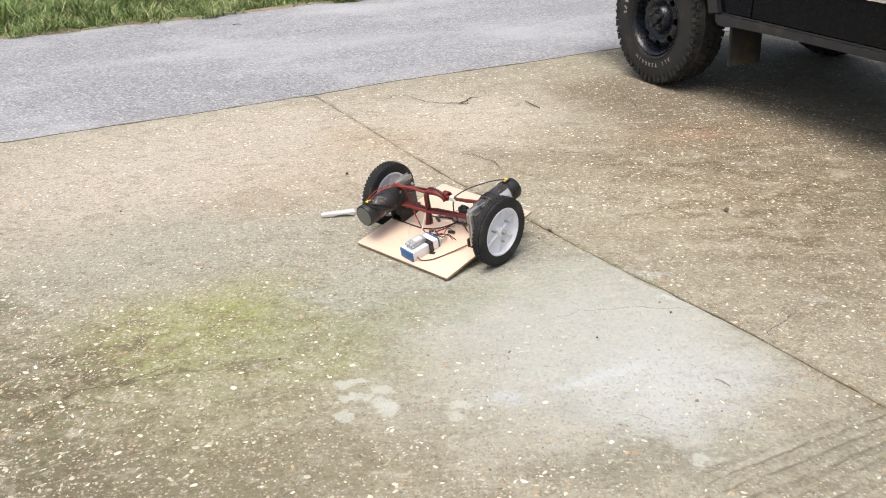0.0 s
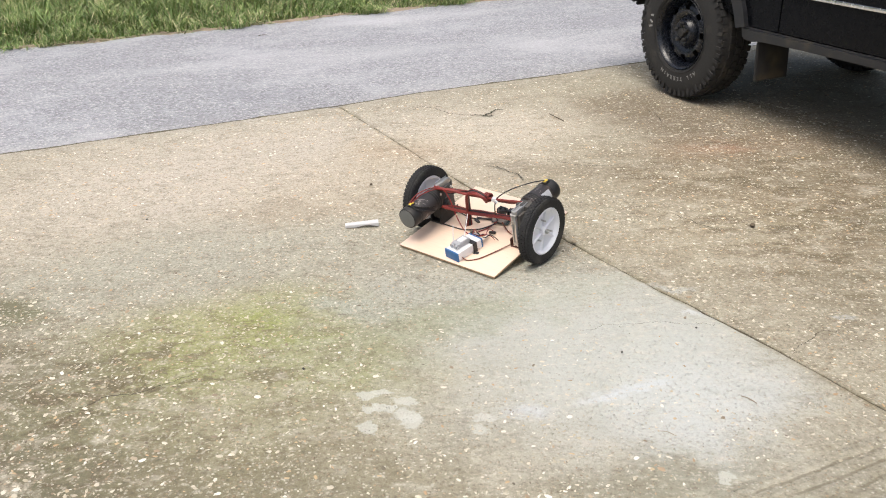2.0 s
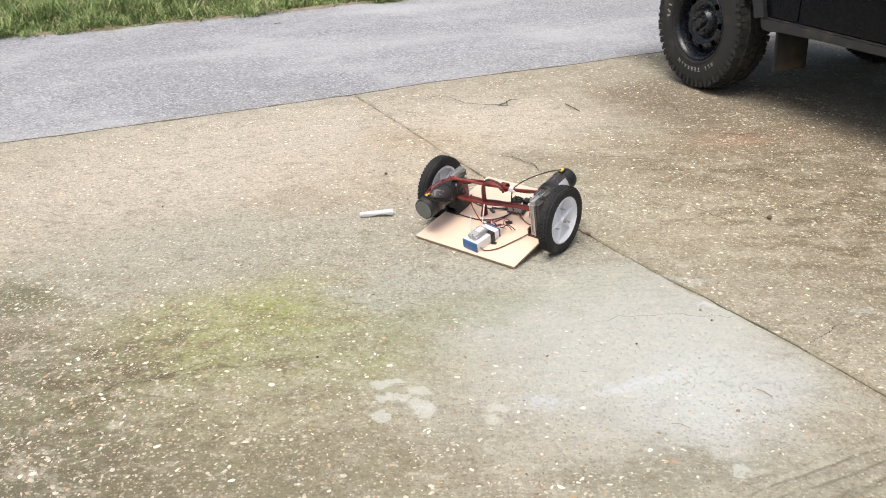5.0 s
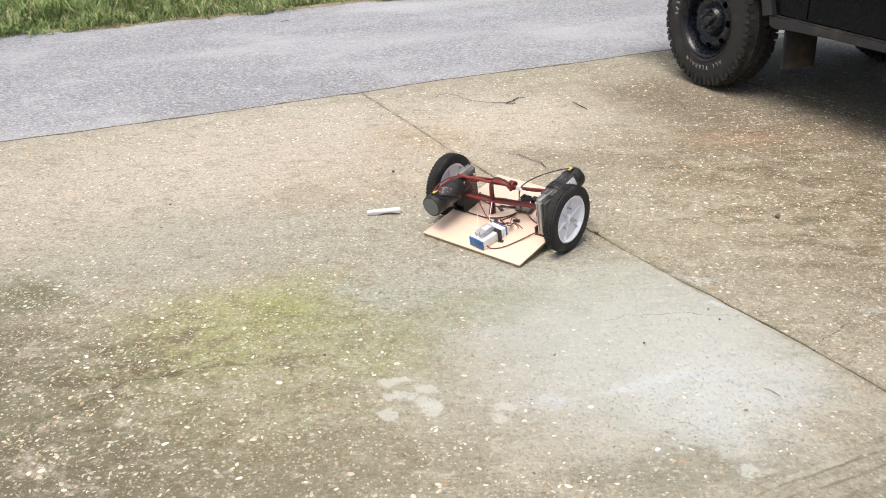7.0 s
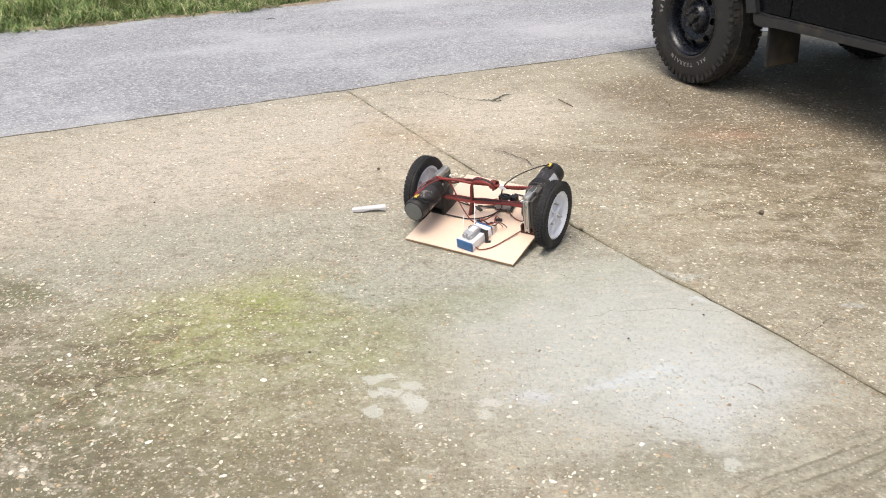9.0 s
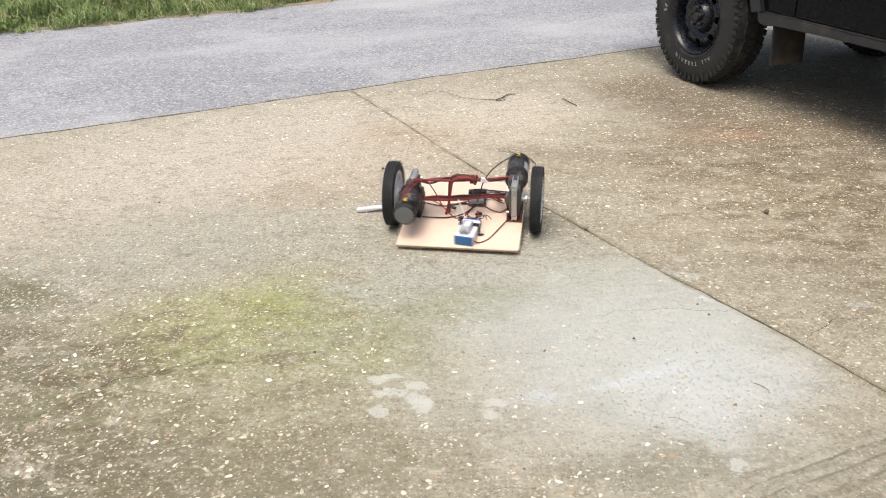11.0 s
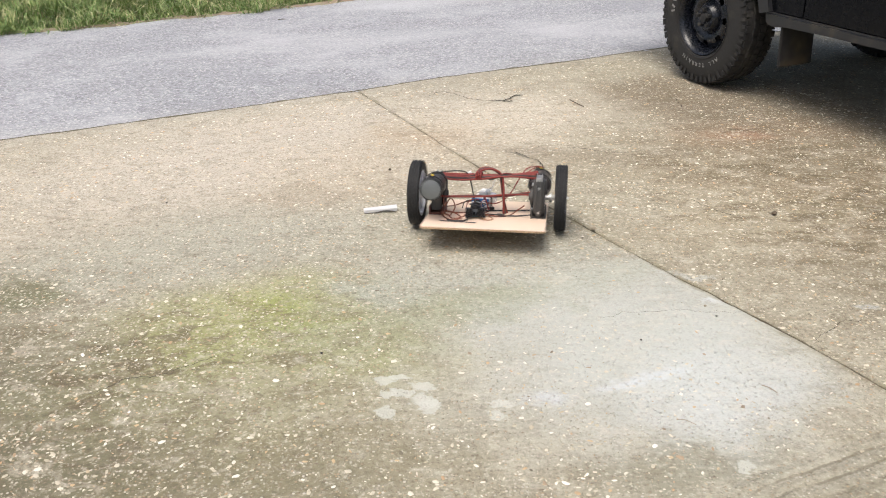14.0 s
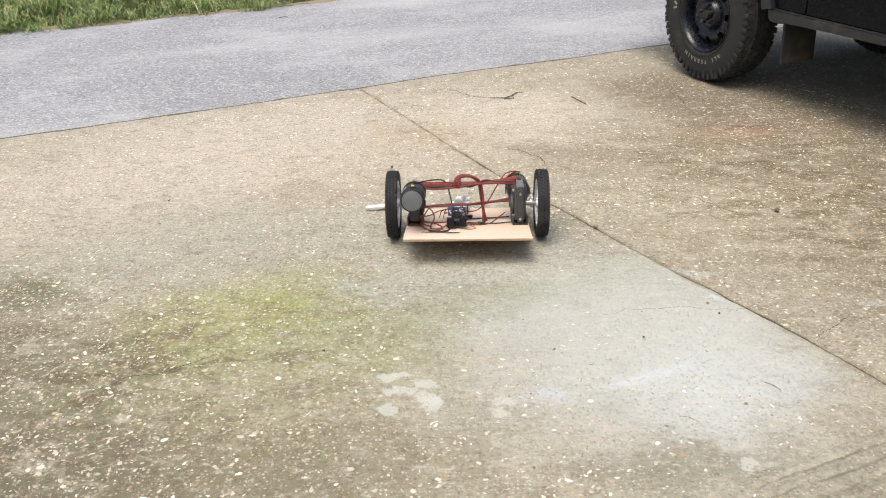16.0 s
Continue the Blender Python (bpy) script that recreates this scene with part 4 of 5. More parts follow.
        rod(bm, (x - s * 0.022, yy, zz), (x - s * 0.030, yy, zz), 0.006, 6)
        part("bolt", bm, M["steel"], gear)
    bm = bmesh.new()
    box(bm, (x, -s * 0.014, 0.079), (0.026, 0.078, 0.016), 0.002)
    box(bm, (x + 0.010, -s * 0.014, 0.085), (0.004, 0.078, 0.014), 0.001)
    box(bm, (x - 0.010, -s * 0.014, 0.085), (0.004, 0.078, 0.014), 0.001)
    part("channel", bm, M["aluminium"], gear, "bare aluminium channel on the gearbox")
    bm = bmesh.new()
    box(bm, (x, -s * 0.0535, 0.004), (0.022, 0.010, 0.140), 0.002)
    box(bm, (x - 0.008, -s * 0.058, 0.004), (0.005, 0.010, 0.140), 0.001)
    box(bm, (x + 0.008, -s * 0.058, 0.004), (0.005, 0.010, 0.140), 0.001)
    part("side_rail", bm, M["aluminium"] if side > 0 else M["gearbox"], gear)
    for zz in (-0.052, 0.046):
        bm = bmesh.new()
        rod(bm, (x, -s * 0.058, zz), (x, -s * 0.064, zz), 0.0052, 6)
        part("bolt", bm, M["steel"], gear)
    bm = bmesh.new()
    rod(bm, (x + s * 0.018, 0, 0), (side * (WHEEL_X - 0.021), 0, 0), 0.0105, 20, bevel=0.001)
    rod(bm, (x + s * 0.040, 0, 0), (x + s * 0.052, 0, 0), 0.019, 20, bevel=0.002)
    part("drive_shaft", bm, M["steel"], robot, "bare steel drive shaft")
    bm = bmesh.new()
    box(bm, (x, 0.0, -0.0730), (0.060, 0.118, 0.008), 0.002)
    box(bm, (x - s * 0.027, 0.0, -0.064), (0.006, 0.118, 0.044), 0.001)
    box(bm, (x + s * 0.027, 0.0, -0.064), (0.006, 0.118, 0.044), 0.001)
    box(bm, (x - s * 0.030, s * 0.015, -0.040), (0.005, 0.085, 0.075), 0.001)
    part("mounting_bracket", bm, M["dark_red"] if side > 0 else M["black_metal"], robot, "painted steel motor bracket")


def build_robot():
    robot = empty("two_wheeled_robot", pose(0.1, 3.14, WHEEL_R), "home-built robot with two white wheels on a plywood board", "robot")
    hw, yf, yb, top = BOARD
    bm = bmesh.new()
    box(bm, (0, (yf + yb) / 2, top - 0.0010), (2 * hw, yb - yf, 0.0020), 0.0008)
    board = part("baseboard", bm, M["ply"], robot, "plywood baseboard")
    bm = bmesh.new()
    box(bm, (0, (yf + yb) / 2, top - 0.0058), (2 * hw - 0.001, yb - yf - 0.001, 0.0075), 0.0006)
    part("core", bm, M["ply_edge"], board, "layered plywood core")
    wheels = [build_wheel(robot, -1), build_wheel(robot, 1)]
    for w, side in zip(wheels, (-1, 1)):
        w.location = (side * WHEEL_X, 0, 0)
    build_motor(robot, -1)
    build_motor(robot, 1)

    # bundles of red and black strands stretched between the motors
    def bundle(name, pts, r, strands, twist, label, seed):
        line = spline(pts, 6)
        main = None
        for k in range(strands):
            path = []
            for i, p in enumerate(line):
                u = i / (len(line) - 1)
                way = (line[min(i + 1, len(line) - 1)] - line[max(i - 1, 0)]).normalized()
                side = way.cross(Vector((0.0, 1.0, 0.2))).normalized()
                up = way.cross(side)
                a = twist * u + 0.7 * math.sin(5.0 * u + seed) + seed
                across = (k - (strands - 1) / 2) * r * 1.45 * (1.0 + 0.35 * noise.noise((u * 4, seed, k)))
                dip = r * 0.9 * noise.noise((u * 6, k * 3.1, seed))
                path.append(p + side * (across * math.cos(a)) + up * (across * math.sin(a) + dip))
            bm = bmesh.new()
            tube(bm, path, r * (0.9 + 0.2 * (k % 2)), 7, steps=1)
            dark = k == 1
            if main is None:
                main = part(name, bm, M["strap"], robot, label)
            else:
                part("black_strand" if dark else "red_strand", bm, M["wire_black" if dark else "strap"], main, "black strand" if dark else "")
        return main

    bundle("upper_cord", [(-0.200, -0.036, 0.084), (-0.12, -0.020, 0.083), (-0.03, -0.004, 0.079), (0.035, 0.004, 0.076), (0.10, 0.012, 0.075), (0.195, 0.032, 0.081)], 0.0047, 5, 1.2, "taut bundle of red and black cord", 0.2)
    bundle("lower_cord", [(-0.190, -0.044, 0.006), (-0.09, -0.022, 0.000), (0.0, 0.0, -0.004), (0.10, 0.018, -0.004), (0.195, 0.038, -0.006)], 0.0046, 4, 2.0, "taut bundle of red and black cord", 0.5)
    bundle("hanging_strap", [(0.045, -0.010, 0.074), (0.040, -0.022, 0.096), (0.015, -0.024, 0.106), (-0.020, -0.020, 0.103), (-0.048, -0.016, 0.082), (-0.058, -0.010, 0.030), (-0.064, -0.008, -0.030), (-0.070, -0.010, -0.0775)], 0.0052, 4, 1.2, "looped red and black strap tied to the board", 1.1)
    bundle("tie_cord", [(-0.195, -0.030, 0.090), (-0.13, -0.034, 0.076), (-0.07, -0.010, 0.090), (-0.01, 0.010, 0.070), (0.05, 0.002, 0.084), (0.12, 0.020, 0.068), (0.19, 0.024, 0.084)], 0.0026, 2, 4.0, "thin loose red cord", 2.0)
    bm = bmesh.new()
    for turn in range(3):
        tube(bm, [(0.030 + 0.009 * turn + 0.002 * math.cos(a), 0.004 + 0.016 * math.cos(a), 0.080 + 0.015 * math.sin(a)) for a in [2 * math.pi * k / 10 for k in range(11)]], 0.0042, 7, steps=2)
    part("knot", bm, M["strap"], robot, "knotted red cord")
    bm = bmesh.new()
    box(bm, (0.078, -0.008, 0.086), (0.016, 0.014, 0.018), 0.003, (0, 20, 15))
    box(bm, (0.090, -0.010, 0.080), (0.016, 0.004, 0.012), 0.001, (0, 35, 0))
    part("tape", bm, M["battery_white"], robot, "white tape on the cords")

    # battery pack with a converter on top
    turn = pose(0.034, -0.176, top, 0, 0, -8) @ Matrix.Scale(1.1, 4)

    def fixed(name, bm, mat, parent, label=""):
        bmesh.ops.transform(bm, matrix=turn, verts=bm.verts)
        return part(name, bm, mat, parent, label)

    bm = bmesh.new()
    box(bm, (0, 0.002, 0.018), (0.066, 0.116, 0.034), 0.004)
    pack = fixed("battery", bm, M["battery_white"], robot, "white shrink-wrapped battery pack")
    bm = bmesh.new()
    box(bm, (0, -0.058, 0.018), (0.0675, 0.006, 0.0355), 0.0015)
    fixed("blue_end", bm, M["blue_plastic"], pack, "blue end plate")
    bm = bmesh.new()
    box(bm, (0, 0.062, 0.018), (0.0675, 0.006, 0.0355), 0.0015)
    fixed("blue_end", bm, M["blue_plastic"], pack, "blue end plate")
    bm = bmesh.new()
    for sx in (-0.036, 0.036):
        box(bm, (sx, 0.024, 0.020), (0.003, 0.018, 0.040), 0.001)
    box(bm, (0, 0.024, 0.0375), (0.074, 0.018, 0.003), 0.001)
    box(bm, (0.044, 0.018, 0.002), (0.020, 0.012, 0.003), 0.001, (0, 0, 30))
    fixed("velcro_strap", bm, M["black_plastic"], pack, "black hook-and-loop strap")
    bm = bmesh.new()
    box(bm, (-0.002, -0.008, 0.046), (0.036, 0.060, 0.018), 0.003)
    case = fixed("converter", bm, M["grey_plastic"], robot, "grey converter box on the battery")
    for sx in (-0.011, 0.008):
        bm = bmesh.new()
        rod(bm, (sx, -0.046, 0.046), (sx, -0.034, 0.046), 0.0085, 16, bevel=0.001)
        fixed("capacitor", bm, M["capacitor"], case, "bare metal can")
    bm = bmesh.new()
    box(bm, (0.002, -0.005, 0.056), (0.020, 0.030, 0.006), 0.001)
    fixed("lid", bm, M["battery_white"], case, "pale lid")

    # motor driver board
    bm = bmesh.new()
    box(bm, (0.042, 0.075, top + 0.009), (0.075, 0.058, 0.003), 0.0008, (0, 0, 10))
    driver = part("driver_board", bm, M["pcb"], robot, "motor driver circuit board")
    for k, (dx, dy) in enumerate(((-0.024, 0.026), (0.024, 0.032))):
        bm = bmesh.new()
        box(bm, (0.042 + dx, 0.075 + dy, top + 0.027), (0.028, 0.020, 0.034), 0.001)
        for f in range(5):
            box(bm, (0.042 + dx - 0.012 + 0.006 * f, 0.075 + dy + 0.013, top + 0.027), (0.0022, 0.012, 0.034))
        part("heat_sink", bm, M["heatsink"], driver, "black finned heat sink")
    bm = bmesh.new()
    box(bm, (0.042, 0.060, top + 0.022), (0.060, 0.022, 0.022), 0.002, (0, 0, 10))
    part("terminal_strip", bm, M["grey_plastic"], driver, "grey screw terminals")
    bm = bmesh.new()
    for f in range(4):
        rod(bm, (0.022 + 0.013 * f, 0.086, top + 0.010), (0.022 + 0.013 * f, 0.086, top + 0.024), 0.005, 12)
    part("capacitor", bm, M["black_plastic"], driver)
    bm = bmesh.new()
    lathe(bm, [(-0.006, 0.017), (-0.006, 0.021), (0.006, 0.021), (0.006, 0.017)], 24, closed=True)
    lathe(bm, [(-0.004, 0.008), (0.006, 0.007), (0.0065, 0.0)], 16)
    for f in range(5):
        box(bm, (0.0, 0.0125 * math.cos(1.257 * f), 0.0125 * math.sin(1.257 * f)), (0.002, 0.012, 0.006), 0, (math.degrees(1.257 * f), 0, 25))
    bmesh.ops.transform(bm, matrix=pose(0.042, 0.086, top + 0.050, 0, -78, 90), verts=bm.verts)
    part("cooling_fan", bm, M["black_plastic"], driver, "small round black fan")
    bm = bmesh.new()
    box(bm, (-0.055, 0.028, top + 0.004), (0.030, 0.012, 0.007), 0.001, (0, 0, -25))
    part("fuse_holder", bm, M["black_plastic"], robot, "small black fuse holder")

    # wiring
    zt = top + 0.004
    wires = [
        ("wire_brown", 0.0024, [(0.060, -0.225, zt + 0.01), (0.085, -0.222, zt), (0.120, -0.190, zt), (0.150, -0.120, zt), (0.178, -0.062, zt + 0.006)]),
        ("wire_black", 0.0028, [(-0.170, -0.06, zt + 0.004), (-0.110, -0.055, zt), (-0.060, -0.050, zt), (0.0, -0.020, zt + 0.004), (0.04, 0.030, zt + 0.012)]),
        ("wire_black", 0.0026, [(0.205, 0.168, 0.112), (0.170, 0.130, 0.114), (0.120, 0.060, 0.108), (0.090, 0.005, 0.092), (0.075, 0.0, 0.060), (0.060, 0.012, 0.0), (0.045, 0.040, -0.050)]),
        ("wire_red", 0.0024, [(-0.207, -0.185, 0.090), (-0.190, -0.120, 0.106), (-0.150, -0.060, 0.104), (-0.120, -0.050, 0.060), (-0.080, -0.065, -0.010), (-0.030, -0.085, -0.050), (0.020, -0.100, zt + 0.02)]),
        ("wire_red", 0.0022, [(-0.215, -0.190, 0.088), (-0.215, -0.130, 0.102), (-0.185, -0.075, 0.108), (-0.150, -0.040, 0.090)]),
        ("wire_black", 0.0028, [(-0.200, -0.190, 0.090), (-0.180, -0.185, 0.080), (-0.165, -0.150, 0.062), (-0.160, -0.100, 0.040)]),
        ("wire_black", 0.0028, [(-0.196, -0.200, 0.086), (-0.172, -0.190, 0.070), (-0.160, -0.150, 0.044), (-0.158, -0.095, 0.020)]),
        ("wire_brown", 0.0030, [(0.195, 0.03, zt + 0.02), (0.170, 0.10, zt), (0.130, 0.150, zt), (0.095, 0.135, zt + 0.004), (0.120, 0.085, zt + 0.010), (0.160, 0.060, zt + 0.012), (0.175, 0.100, zt + 0.016), (0.140, 0.135, zt + 0.012)]),
        ("wire_brown", 0.0028, [(0.175, 0.045, zt + 0.03), (0.150, 0.030, zt + 0.06), (0.130, 0.055, zt + 0.03), (0.145, 0.100, zt), (0.110, 0.120, zt), (0.075, 0.100, zt + 0.012)]),
        ("wire_black", 0.0030, [(0.150, 0.150, zt), (0.120, 0.165, zt), (0.085, 0.160, zt), (0.070, 0.125, zt), (0.085, 0.100, zt + 0.01)]),
        ("wire_orange", 0.0018, [(0.030, 0.100, zt + 0.01), (0.0, 0.130, zt), (-0.030, 0.120, zt), (-0.020, 0.085, zt), (0.010, 0.080, zt + 0.01)]),
        ("wire_brown", 0.0026, [(0.010, 0.070, zt + 0.01), (-0.040, 0.060, zt), (-0.090, 0.035, zt), (-0.120, 0.030, zt + 0.02), (-0.150, 0.020, zt + 0.04)]),
        ("wire_black", 0.0028, [(0.0, 0.060, zt + 0.008), (-0.070, 0.040, zt), (-0.120, 0.040, zt), (-0.185, 0.045, zt + 0.008)]),
        ("wire_brown", 0.0026, [(0.060, 0.050, zt + 0.012), (0.110, 0.020, zt), (0.150, 0.010, zt), (0.180, 0.030, zt + 0.012)]),
        ("wire_red", 0.0026, [(0.030, -0.110, zt + 0.03), (0.022, -0.085, zt + 0.045), (0.010, -0.060, zt + 0.02), (0.0, -0.040, zt), (0.020, 0.010, zt), (0.035, 0.050, zt + 0.012)]),
        ("wire_black", 0.0026, [(0.045, -0.105, zt + 0.025), (0.060, -0.080, zt + 0.030), (0.055, -0.055, zt + 0.006), (0.030, -0.050, zt), (0.010, -0.070, zt + 0.004), (-0.020, -0.070, zt)]),
    ]
    for kind, r, pts in wires:
        bm = bmesh.new()
        tube(bm, pts, r, 7, steps=6)
        part("wire", bm, M[kind], robot, kind.split("_")[1] + " insulated wire")
    # short tangled leads behind the battery
    rng = random.Random(4)
    for i in range(9):
        p = Vector((0.045 + rng.uniform(-0.03, 0.03), -0.105 + rng.uniform(-0.01, 0.01), zt + 0.022 + rng.uniform(0, 0.012)))
        pts = [p]
        for k in range(4):
            p = p + Vector((rng.uniform(-0.022, 0.022), rng.uniform(0.002, 0.026), rng.uniform(-0.008, 0.012)))
            p.z = max(zt, p.z - 0.006 * k)
            pts.append(p)
        bm = bmesh.new()
        tube(bm, pts, 0.0019, 6, steps=5)
        kind = ("battery_white", "wire_black", "wire_red")[i % 3]
        part("lead", bm, M[kind], robot, ("white", "black", "red")[i % 3] + " battery lead")
    # thin white balance leads and zip ties
    for pts in ([(0.022, -0.150, zt + 0.050), (0.010, -0.120, zt + 0.075), (-0.015, -0.070, zt + 0.100)], [(0.010, -0.200, zt + 0.036), (0.000, -0.190, zt + 0.070), (-0.010, -0.170, zt + 0.105)], [(0.062, -0.150, zt + 0.03), (0.075, -0.120, zt + 0.012), (0.085, -0.135, zt)]):
        bm = bmesh.new()
        tube(bm, pts, 0.0018, 6, steps=4)
        part("cable_tie", bm, M["battery_white"], robot, "white cable tie")
    for i in range(3):
        bm = bmesh.new()
        tube(bm, [(0.050, -0.108, zt + 0.014), (0.066 + 0.004 * i, -0.085, zt + 0.026), (0.062, -0.060 + 0.004 * i, zt + 0.012), (0.045, -0.056, zt + 0.006 + 0.003 * i)], 0.0014, 6, steps=4)
        part("balance_lead", bm, M["battery_white" if i else "yellow"], robot)
    for (ax, ay), (bx, by) in (((0.030, 0.185), (0.175, 0.170)), ((-0.075, 0.052), (0.025, 0.066))):
        bm = bmesh.new()
        mid = ((ax + bx) / 2, (ay + by) / 2, zt)
        box(bm, mid, (math.hypot(bx - ax, by - ay), 0.006, 0.0025), 0.0008, (0, 0, math.degrees(math.atan2(by - ay, bx - ax))))
        part("spare_strap", bm, M["black_plastic"], robot, "flat black strap end lying on the board")
    bm = bmesh.new()
    box(bm, (0.060, -0.020, zt + 0.004), (0.028, 0.010, 0.008), 0.001, (0, 0, 20))
    part("connector", bm, M["black_plastic"], robot, "black plug")
    bm = bmesh.new()
    box(bm, (-0.010, -0.062, zt + 0.005), (0.018, 0.014, 0.012), 0.001, (0, 0, 40))
    part("connector", bm, M["black_plastic"], robot, "black plug")
    return robot, wheels


robot, robot_wheels = build_robot()


# ---------------------------------------------------------------- white plastic piece
def build_plastic_strip():
    bm = bmesh.new()
    n = 14
    rows = []
    for i in range(n + 1):
        u = i / n
        x = -0.072 + 0.144 * u
        half = 0.009 + 0.006 * u
        arch = 0.008 * math.sin(math.pi * min(1, max(0, (u - 0.35) / 0.6)))
        top = 0.011 + 0.005 * u
        rows.append([bm.verts.new(p) for p in ((x, -half, arch), (x, -half, top), (x, half, top + 0.004), (x, half, arch))])
    for a, b in zip(rows, rows[1:]):
        for k in range(4):
            bm.faces.new((a[k], a[(k + 1) % 4], b[(k + 1) % 4], b[k]))
    bm.faces.new(rows[0])
    bm.faces.new(rows[-1])
    bmesh.ops.bevel(bm, geom=[e for e in bm.edges if e.calc_face_angle(0) > 0.7], offset=0.002, segments=2, affect="EDGES")
    ob = mesh_object("plastic_strip", bm, M["grimy_white"])
    ob.matrix_basis = pose(-0.322, 3.455, 0.001, 0, 0, 8)
    return tagged(ob, "tapered white plastic offcut lying on the concrete", "plastic piece")


build_plastic_strip()

# ---------------------------------------------------------------- the parked off-road car
M["car_paint"] = worn("black_car_paint", (0.004, 0.0045, 0.006), 0.25, grain=25, vary=0.2, dirt=(0.02, 0.018, 0.016), dirty=0.08, relief=0.02, spec=0.14)
M["sill_plastic"] = worn("dusty_grey_plastic", (0.019, 0.020, 0.023), 0.4, grain=55, dirt=(0.10, 0.085, 0.06), dirty=0.4)
M["flap"] = worn("muddy_rubber_flap", (0.018, 0.017, 0.017), 0.8, grain=25, vary=0.4, dirt=(0.12, 0.09, 0.05), dirty=0.6)
M["wheel_black"] = worn("black_steel_wheel", (0.007, 0.009, 0.014), 0.26, grain=60, dirt=(0.03, 0.028, 0.026), dirty=0.08, spec=0.5)
M["chrome"] = worn("bright_trim", (0.75, 0.75, 0.76), 0.2, 1.0, grain=40, dirty=0.1)
M["letters"] = worn("white_tyre_letters", (0.26, 0.255, 0.24), 0.8, grain=60, vary=0.2, dirty=0.6)
M["underbody"] = worn("dark_underbody", (0.02, 0.019, 0.018), 0.9, grain=20, dirty=0.4)


def glass_material():
    n = Nodes("tinted_window_glass")
    n.shader.inputs["Transmission Weight"].default_value = 1.0
    return n.finish((0.25, 0.28, 0.28), 0.02)


M["glass"] = glass_material()
CAR = pose(1.528, 5.415, 0, 0, 0, -66.5)       # x to the rear, y across the car, origin under the wheel
TYRE_R, RIM_R, TYRE_W = 0.408, 0.222, 0.238


def car_tyre(seed):
    bm = bmesh.new()
    R, r, w = TYRE_R, RIM_R, TYRE_W
    prof = [(0.022, r), (0.006, r + 0.012), (0.000, r + 0.06), (0.003, R - 0.075), (0.011, R - 0.038), (0.036, R - 0.014), (0.075, R - 0.009), (w - 0.075, R - 0.009), (w - 0.036, R - 0.014), (w - 0.011, R - 0.038), (w - 0.003, R - 0.075), (w, r + 0.06), (w - 0.006, r + 0.012), (w - 0.022, r)]
    lathe(bm, prof, 80, axis="Y", closed=True)
    lathe(bm, [(-0.0015, r + 0.020), (0.0008, r + 0.018), (0.0008, r + 0.026), (-0.0015, r + 0.024)], 80, axis="Y", closed=True)
    count = 56
    for i in range(count):
        a = 360.0 * i / count
        for row, (y, long, wide, off, drop) in enumerate(((0.030, 0.033, 0.036, 0.0, 0.013), (0.073, 0.038, 0.036, 0.5, 0.003), (0.119, 0.038, 0.036, 0.0, 0.0), (0.165, 0.038, 0.036, 0.5, 0.003), (0.208, 0.033, 0.036, 0.0, 0.013))):
            b = radians(a + off * 360.0 / count)
            rr = R - 0.011 - drop
            skew = (18 if row % 2 else -14)
            box(bm, (rr * math.cos(b), y + 0.004 * math.sin(i * 2.7 + row), rr * math.sin(b)), (0.022, wide * (0.9 + 0.1 * math.sin(i * 5.1)), long), 0.0, (0, -math.degrees(b), skew * 0.4))
        b = radians(a + 2)
        deep = 0.045 if i % 2 else 0.028
        box(bm, ((R - 0.020 - deep / 2) * math.cos(b), 0.008, (R - 0.020 - deep / 2) * math.sin(b)), (deep, 0.010, 0.019), 0.0, (0, -math.degrees(b), 0))
    return bm


def car_rim():
    """Pressed steel wheel with eight round holes."""
    bm = bmesh.new()
    prof = [(0.034, 0.0), (0.034, 0.030), (0.028, 0.036), (0.026, 0.060), (0.040, 0.072), (0.062, 0.082), (0.048, 0.100), (0.044, 0.118), (0.050, 0.138), (0.072, 0.156), (0.076, 0.163), (0.050, 0.168), (0.028, 0.176), (0.012, 0.182), (0.006, 0.190), (0.012, 0.194), (0.030, 0.190), (0.180, 0.188)]
    prof = [(y * 1.15, r * RIM_R / 0.190) for y, r in prof]
    seg = 96
    rings = []
    for y, r in prof:
        rings.append([bm.verts.new((r * math.cos(2 * math.pi * i / seg), y, r * math.sin(2 * math.pi * i / seg))) for i in range(seg)] if r > 0 else None)
    hub = bm.verts.new((0, prof[0][0], 0))
    for i in range(seg):
        bm.faces.new((hub, rings[1][i], rings[1][(i + 1) % seg]))
    for (pa, qa), a, b in zip(zip(prof[1:], prof[2:]), rings[1:], rings[2:]):
        rm = (pa[1] + qa[1]) / 2
        for i in range(seg):
            ang = 2 * math.pi * (i + 0.5) / seg
            k = ang / (math.pi / 4)
            near = (k - round(k)) * (math.pi / 4) * rm
            if (near / 0.022) ** 2 + ((rm - 0.156) / 0.024) ** 2 < 1:
                continue
            bm.faces.new((a[i], a[(i + 1) % seg], b[(i + 1) % seg], b[i]))
    return bm


def letter_mesh(char, size):
    curve = bpy.data.curves.new("letter", "FONT")
    curve.body, curve.size, curve.extrude, curve.align_x = char, size, 0.0012, "CENTER"
    ob = bpy.data.objects.new("letter_source", curve)
    scene.collection.objects.link(ob)
    data = bpy.data.meshes.new_from_object(ob.evaluated_get(bpy.context.evaluated_depsgraph_get()))
    bpy.data.objects.remove(ob)
    data.materials.clear()
    data.materials.append(M["letters"])
    return data


